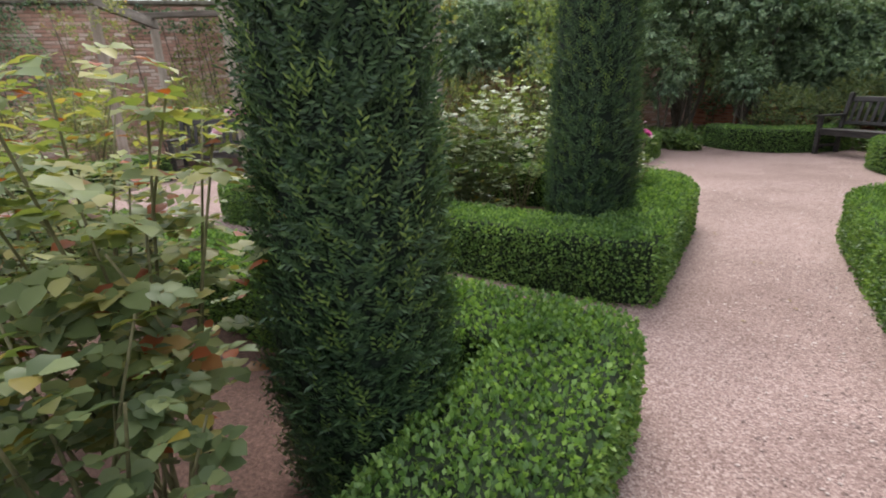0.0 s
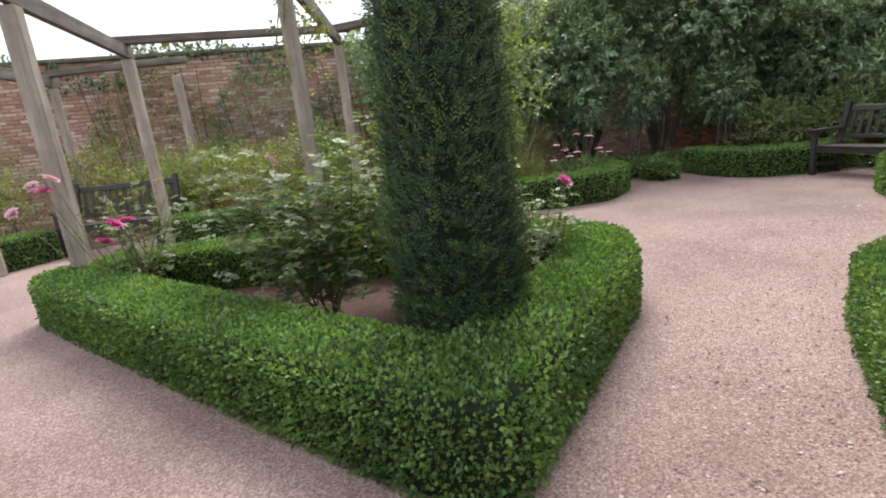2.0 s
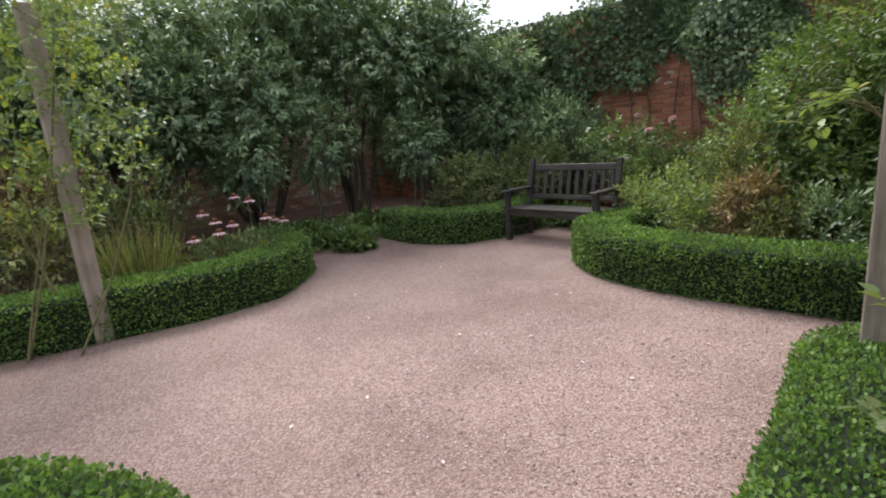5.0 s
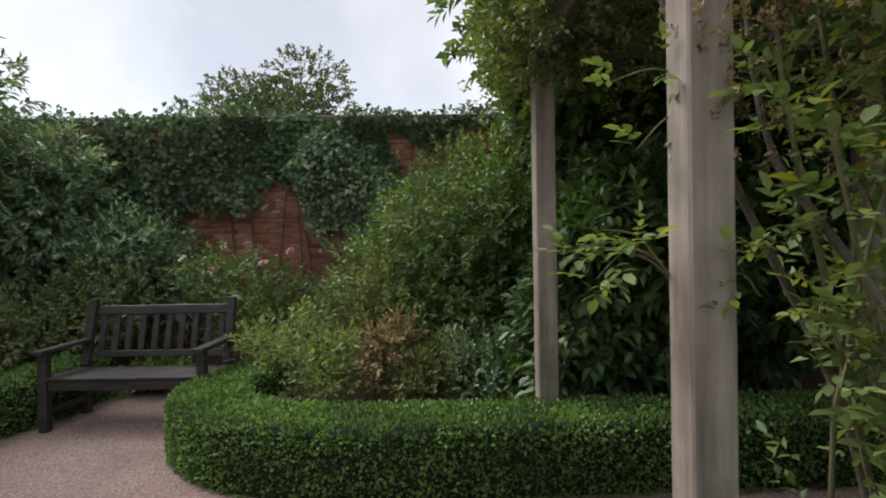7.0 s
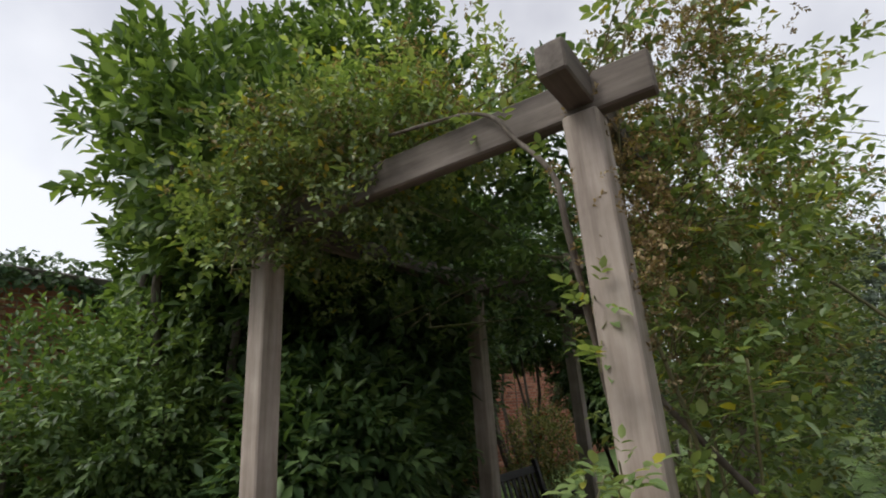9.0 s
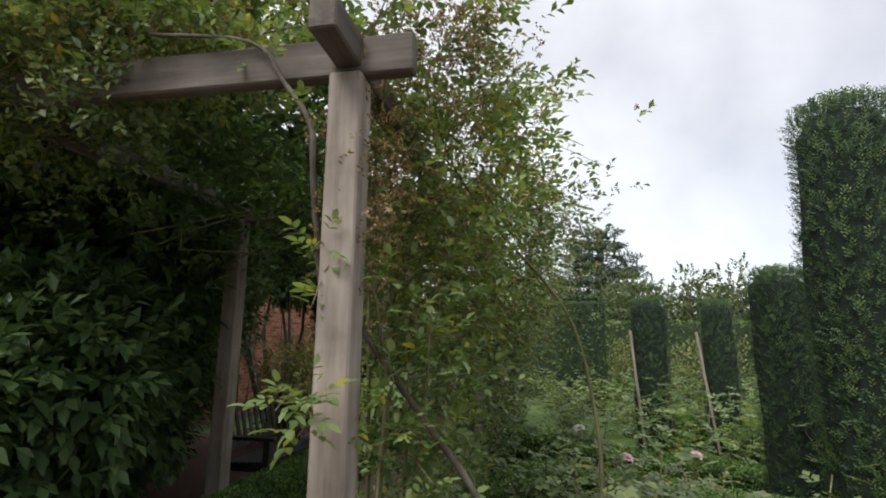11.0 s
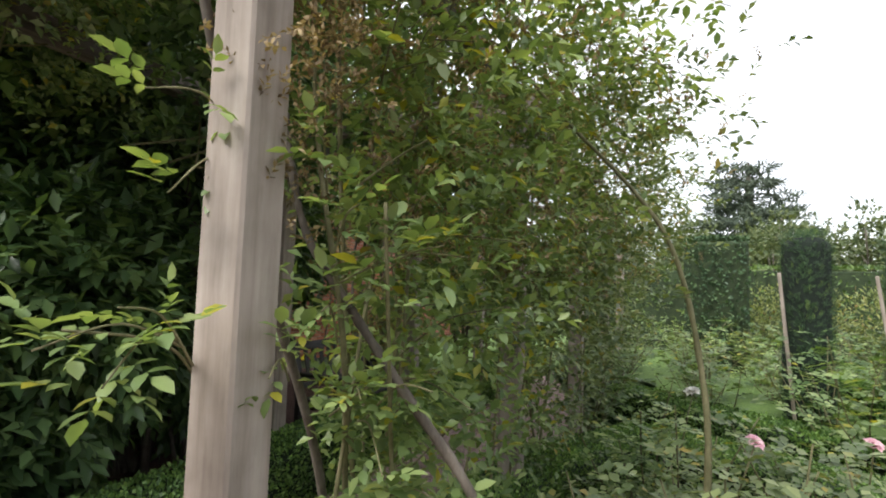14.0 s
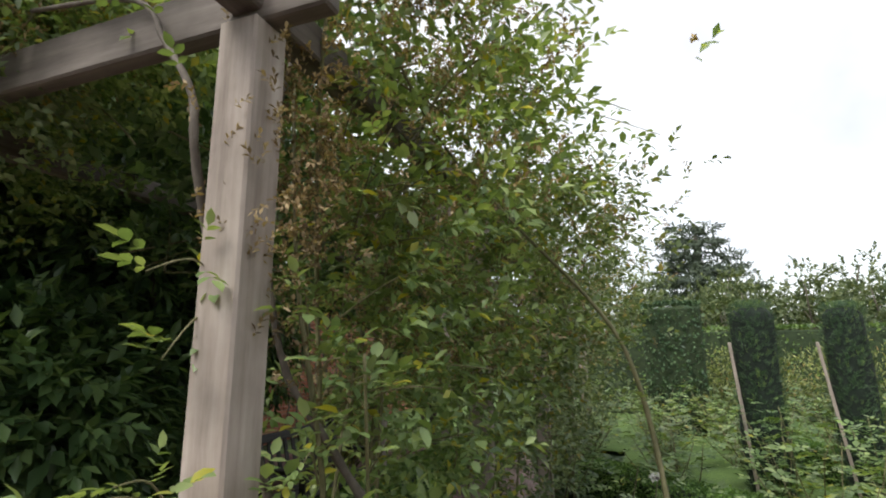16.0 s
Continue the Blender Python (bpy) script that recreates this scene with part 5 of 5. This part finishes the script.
def screen(name, a, b, z0, z1, count, mat, leaf, label, thick=0.35, bulge=0.0, out=(0, 0), ratio=0.55, per=6, dry=0):
    """A hanging screen of climbing growth along a line of posts, thicker above."""
    a, b = Vector((*a, 0)), Vector((*b, 0))
    root = empty(name, a.x, a.y)
    t = RNG.random(count)
    z = z0 + (z1 - z0) * RNG.random(count) ** 0.62
    side = Vector((-(b - a).y, (b - a).x, 0)).normalized()
    k = RNG.normal(size=count) * thick * (0.45 + 0.75 * (z - z0) / (z1 - z0))
    lump = np.array([noise.noise(Vector((p * 4, q * 1.6, a.x))) for p, q in zip(t, z)])
    keep = lump > -0.22
    base = np.outer(1 - t, np.array(a)) + np.outer(t, np.array(b)) + np.outer(k + bulge * (z - z0) / (z1 - z0), np.array(side))
    base[:, 2] = z + 0.25 * lump * (z / z1)
    base = base[keep] - np.array(a)
    d = np.outer(np.sign(k[keep]), np.array(side))
    cs, ax, no, ln = twig_leaves(base, d, per, leaf, ratio, 0.13, 0.2, 0.3, 0.8)
    tagged(part_of("foliage", leaf_mesh("foliage", cs, ax, no, ln, ln * ratio, mat), root), kind="stuff")
    if dry:
        pick = RNG.integers(0, len(base), dry)
        c = base[pick] + RNG.normal(size=(dry, 3)) * 0.05
        c = c[c[:, 2] > z0 + 0.5 * (z1 - z0)]
        cs, ax, no, ln = twig_leaves(c, random_dirs(len(c)), 9, 0.022, 0.5, 0.07, 0.1, 0.4, 1.0)
        tagged(part_of("seed_head", leaf_mesh("seed_head", cs, ax, no, ln, ln * 0.5, DRY_LEAF), root, "dry brown spent flower heads"), kind="stuff")
    r = random.Random(int(a.x * 10))
    st, en = [], []
    L = b - a
    for i in range(5):
        u, w = r.random(), r.random()
        st.append(L * u * 0.6 + Vector((r.uniform(-0.15, 0.15), r.uniform(-0.15, 0.15), 0)))
        en.append(L * w + Vector((r.uniform(-0.2, 0.2), r.uniform(-0.2, 0.2), z1 * r.uniform(0.75, 1.0))))
    if z0 >= 1:
        st = [p + Vector((0, 0, z0 + 0.1)) for p in st]
    limbs("cane", root, st, en, 0.010 if z0 < 1 else 0.006, 0.004, STEM, 0.12, 6, 8)
    return tagged(root, label, "climbing rose", "pergola climbers")


def row_point(p, i, off=0.0):
    q = p + E2 * BAY * i + E1 * off
    return (q.x, q.y)


screen("climbing_rose", row_point(P2, 0.16, 0.05), row_point(P2, 0.9, 0.0), 0.35, 2.85, 2000, FRESH_LEAF, 0.055, "climbing rose with brown spent flower heads on the pergola", 0.2, -0.42, dry=1700)
screen("climbing_rose", row_point(P2, 0.75), row_point(P2, 1.7), 0.3, 2.85, 2000, ROSE_LEAF, 0.055, "overgrown climbing rose screening the pergola", 0.26, -0.55, dry=1200)
screen("climbing_rose", row_point(P2, 1.7), row_point(P2, 3.0), 0.3, 2.8, 1600, ROSE_LEAF, 0.06, "climbing rose further along the pergola", 0.3, -0.5, dry=400)
screen("climbing_rose", row_point(P3, -0.2), row_point(P3, 0.4), 2.35, 3.4, 1500, FRESH_LEAF, 0.05, "yellow-green climber over the pergola corner", 0.28, dry=520)
screen("climbing_rose", row_point(P3, 0.1, -0.1), row_point(P2, 0.12, 0.35), 2.78, 3.3, 1200, FRESH_LEAF, 0.05, "light climber lying along the pergola beam", 0.24, dry=1100)
screen("climbing_rose", row_point(P3, -0.05, 0.1), row_point(P2, -0.03, 0.95), 2.42, 3.2, 1000, ROSE_LEAF, 0.05, "tangled climber hanging over the pergola corner", 0.16, dry=520)
screen("climbing_rose", row_point(P2, 0.05, -0.2), row_point(P2, 0.6, -0.25), 2.7, 3.15, 200, ROSE_LEAF, 0.05, "dark seeded rose growth above the pergola rail", 0.2, -0.1, dry=800)
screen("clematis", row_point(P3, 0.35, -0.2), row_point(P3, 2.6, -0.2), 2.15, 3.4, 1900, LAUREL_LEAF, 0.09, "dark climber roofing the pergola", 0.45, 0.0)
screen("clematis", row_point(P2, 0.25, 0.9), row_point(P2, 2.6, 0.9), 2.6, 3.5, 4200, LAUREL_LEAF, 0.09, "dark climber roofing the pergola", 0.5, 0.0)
screen("climbing_rose", (2.2, 10.2), (3.3, 10.8), 0.9, 3.5, 1400, FRESH_LEAF, 0.055, "light green climbing rose on the far pergola post", 0.35, 0.0)
screen("climbing_rose", (0.9, 7.9), (1.35, 8.0), 1.7, 3.0, 160, MEADOW_LEAF, 0.05, "thin climbing rose on the pergola post", 0.25, 0.0)
screen("climbing_rose", (-4.3, 8.8), (-3.5, 9.2), 0.9, 2.7, 260, MEADOW_LEAF, 0.05, "thin climbing rose by the side pergola", 0.3, 0.0)


# ---- beyond the garden ----
def far_tree(x, y, trunk, r, base, top, mat, twigs, leaf, label, category="tree", flat=False):
    return shrub("tree", x, y, r, base, top, mat, twigs, leaf, label, category, 0.6, 7, leaf * 1.6, 0.5, 0.1, 0.3, blobs=12, stems=8, stem_r=trunk)


far_tree(21.0, 20.2, 0.14, 2.9, 4.2, 8.5, FAR_LEAF, 1700, 0.17, "broad grey-green tree standing behind the wall")
far_tree(-2.5, 31, 0.2, 3.5, 2.0, 6.4, FAR_LEAF, 700, 0.25, "green tree beyond the north wall")
far_tree(5.0, 33, 0.2, 3.5, 2.0, 6.0, FAR_LEAF, 700, 0.25, "green tree beyond the north wall")
far_tree(-12, 27, 0.2, 3.5, 2.0, 6.4, FAR_LEAF, 700, 0.25, "green tree beyond the north wall")


def cedar(x, y, h, label):
    """A flat-layered cedar."""
    root = empty("cedar_tree", x, y)
    rnd = random.Random(8)
    v, f = [], []
    tube(v, f, [(0, 0, 0), (0, 0, h * 0.6), (0, 0, h)], [0.7, 0.45, 0.08], 8)
    part_of("trunk", raw_mesh("trunk", v, f, BARK), root)
    bl = []
    for i in range(30):
        z = h * (0.32 + 0.68 * i / 30)
        w = rnd.uniform(0, 2 * math.pi)
        reach = (1.12 - (z / h) ** 2) * h * 0.33 + 0.8
        q = reach * rnd.uniform(0.3, 0.9)
        bl.append((q * math.cos(w), q * math.sin(w), z, reach * 0.55, 0.22))
    c, d = blob_points(bl, 2600, 0.2, 1.0)
    a = twig_leaves(c, d * np.array([1, 1, 0.2]), 6, 0.4, 0.3, 0.45, 0.0, 0.0, 0.35)
    tagged(part_of("foliage", leaf_mesh("foliage", a[0], a[1], a[2], a[3], a[3] * 0.35, CEDAR_LEAF), root), kind="stuff")
    return tagged(root, label, "cedar tree")


cedar(18.4, -37.5, 12.4, "dark flat-topped cedar in the distance")


def tall_hedge(name, a, b, h, w, mat, count, leaf, label):
    a, b = Vector((*a, 0)), Vector((*b, 0))
    d = (b - a).normalized()
    root = empty(name, a.x, a.y, 0, math.degrees(math.atan2(d.y, d.x)))
    L = (b - a).length
    part("inside", box_bm(bmesh.new(), (L, w - 0.1, h - 0.05), (L / 2, 0, (h - 0.05) / 2), bevel=0.04), FAR_HEDGE_CORE, root)
    x = RNG.uniform(0, L, count)
    face = RNG.random(count)
    y = np.where(face < 0.45, -w / 2, np.where(face < 0.7, w / 2, RNG.uniform(-w / 2, w / 2, count)))
    z = np.where(face < 0.7, RNG.uniform(0, h, count), h)
    out = np.stack([np.zeros(count), np.where(face < 0.7, np.sign(y), 0), np.where(face < 0.7, 0.2, 1.0)], 1)
    c = np.stack([x, y, z], 1)
    c[:, 2] += np.where(face < 0.7, 0, 0.06 * np.array([noise.noise(Vector((q * 0.8, 0, 0))) for q in x]))
    ln = leaf * RNG.uniform(0.6, 1.3, count)
    tagged(part_of("foliage", leaf_mesh("foliage", c, unit(out + random_dirs(count)), unit(out + random_dirs(count) * 0.5), ln, ln * 0.5, mat), root), kind="stuff")
    return tagged(root, label, "hedge")


tall_hedge("yew_hedge", (8.75, -4.55), (9.9, -4.15), 2.75, 0.8, YEW_LEAF, 3500, 0.09, "tall dark clipped yew hedge")
tall_hedge("yew_hedge", (-2.0, -11.0), (14.0, -6.6), 2.3, 0.7, GREEN_LEAF, 8000, 0.12, "long clipped green hedge closing the rose garden")
for i in range(30):
    bx = -6 + i * 1.05
    far_tree(bx, -17.0 - (i * 5 % 4) * 2.2, 0.06, 1.7 + 0.3 * (i % 3), 0.2, 4.7 + 0.3 * ((i * 7) % 4), FAR_LEAF, 300, 0.2, "young orchard tree beyond the hedge")
hill_v, hill_f = [], []
for i in range(41):
    x = -200 + 15 * i
    for j, (y, z) in enumerate(((-70, -0.5), (-130, 5.0), (-190, 9.0), (-260, 10.0))):
        hill_v.append((x, y, z * (1 + 0.35 * noise.noise(Vector((x * 0.012, y * 0.01, 0)))) if z > 0 else z))
for i in range(40):
    for j in range(3):
        q = i * 4 + j
        hill_f.append((q, q + 1, q + 5, q + 4))
tagged(part_of("backdrop", raw_mesh("backdrop", hill_v, hill_f, GRASS, True)), "wooded green hillside in the distance", "hill", kind="structure")
for sx, sy in ((7.7, -5.6), (6.3, -5.0), (8.9, -6.2), (4.6, -4.6)):
    shrub("border_plant", sx, sy, 0.8, 0.1, 1.9, MEADOW_LEAF, 200, 0.1, "tall straw-coloured border plant by the far hedge", "plant", 0.35, 6, 0.25, 0.3, 0.0, 0.9, stems=6, stem_r=0.006, bark=STEM, group="border perennials")
# leaning stakes by the far yews
for sx, sy, tip in ((6.86, 0.5, 4), (6.06, -0.4, 6)):
    stake = empty("wooden_stake", sx, sy)
    block("pole", (0.035, 0.035, 1.85), (0, 0, 0.925), OAK, stake, Matrix.Rotation(radians(tip), 3, "Y"))
    tagged(stake, "pale leaning wooden stake beside a yew", "stake", "stakes")

# ---- loose things on the gravel ----
def fallen_leaf(x, y, mat, label):
    c = np.array([[0, 0, 0.006]])
    w = (x * 37 + y * 11) % 6.28
    me = leaf_mesh("fallen_leaf", c, np.array([[math.cos(w), math.sin(w), 0.08]]), np.array([[0.1, 0, 1.0]]), 0.032, 0.02, mat, "round", 0.2)
    ob = new("fallen_leaf", me)
    ob.location = (x, y, 0.0)
    return tagged(ob, label, "leaf", "fallen leaves")


rl = random.Random(3)
for i in range(24):
    fx, fy = rl.uniform(3.6, 7.0), rl.uniform(7.6, 11.2)
    fallen_leaf(fx, fy, (PALE_PINK, WHITE, DRY_LEAF)[i % 3], "small pale fallen petal on the gravel" if i % 3 < 2 else "brown fallen leaf on the gravel")
for i in range(10):
    fx, fy = 3.0 + rl.uniform(0, 0.9), 4.6 + rl.uniform(0, 2.0)
    fallen_leaf(fx, fy, DRY_LEAF, "brown fallen leaf on the gravel")

def scattered_stones(name, spots, label):
    """Loose small stones lying on the gravel."""
    n = len(spots)
    s = RNG.uniform(0.004, 0.011, n)
    shape = np.array([(1, 0, 0), (0, 1, 0), (-1, 0, 0), (0, -1, 0), (0, 0, 0.7), (0, 0, -0.4)])
    v = spots[:, None, :] + shape[None] * s[:, None, None] * RNG.uniform(0.6, 1.3, (n, 6, 1))
    t = np.array([(0, 1, 4), (1, 2, 4), (2, 3, 4), (3, 0, 4)])[None] + (np.arange(n) * 6)[:, None, None]
    return tagged(part_of(name, tri_mesh(name, v.reshape(-1, 3), t.reshape(-1, 3), STONES)), label, "gravel", kind="stuff")


stone_u = RNG.random((9000, 2))
stone_xy = np.stack([2.2 + 3.2 * stone_u[:, 0] ** 0.8 + 0.42 * 5.5 * stone_u[:, 1], 2.4 + 6.5 * stone_u[:, 1]], 1)
scattered_stones("gravel", np.column_stack([stone_xy, np.full(len(stone_xy), 0.003)]), "loose small pinkish stones on the path")

# ---- single bricks of the walls where they show bare ----
def lay_bricks(wall, spots, mat):
    e, y1 = 0.006, 0.02
    bl, bh = 0.215, 0.065
    v = [(0, y1, 0), (bl, y1, 0), (bl, y1, bh), (0, y1, bh), (e, 0, e), (bl - e, 0, e), (bl - e, 0, bh - e), (e, 0, bh - e)]
    f = [(4, 5, 6, 7), (0, 1, 5, 4), (1, 2, 6, 5), (2, 3, 7, 6), (3, 0, 4, 7)]
    me = raw_mesh("brick", v, f, mat)
    for x0, z0, d in spots:
        ob = new("brick", me)
        ob.parent = wall
        ob.location = (x0, -d, z0)


lay_bricks(wall_east, east_singles, BRICK)
lay_bricks(wall_north, north_singles, PALE_BRICK)
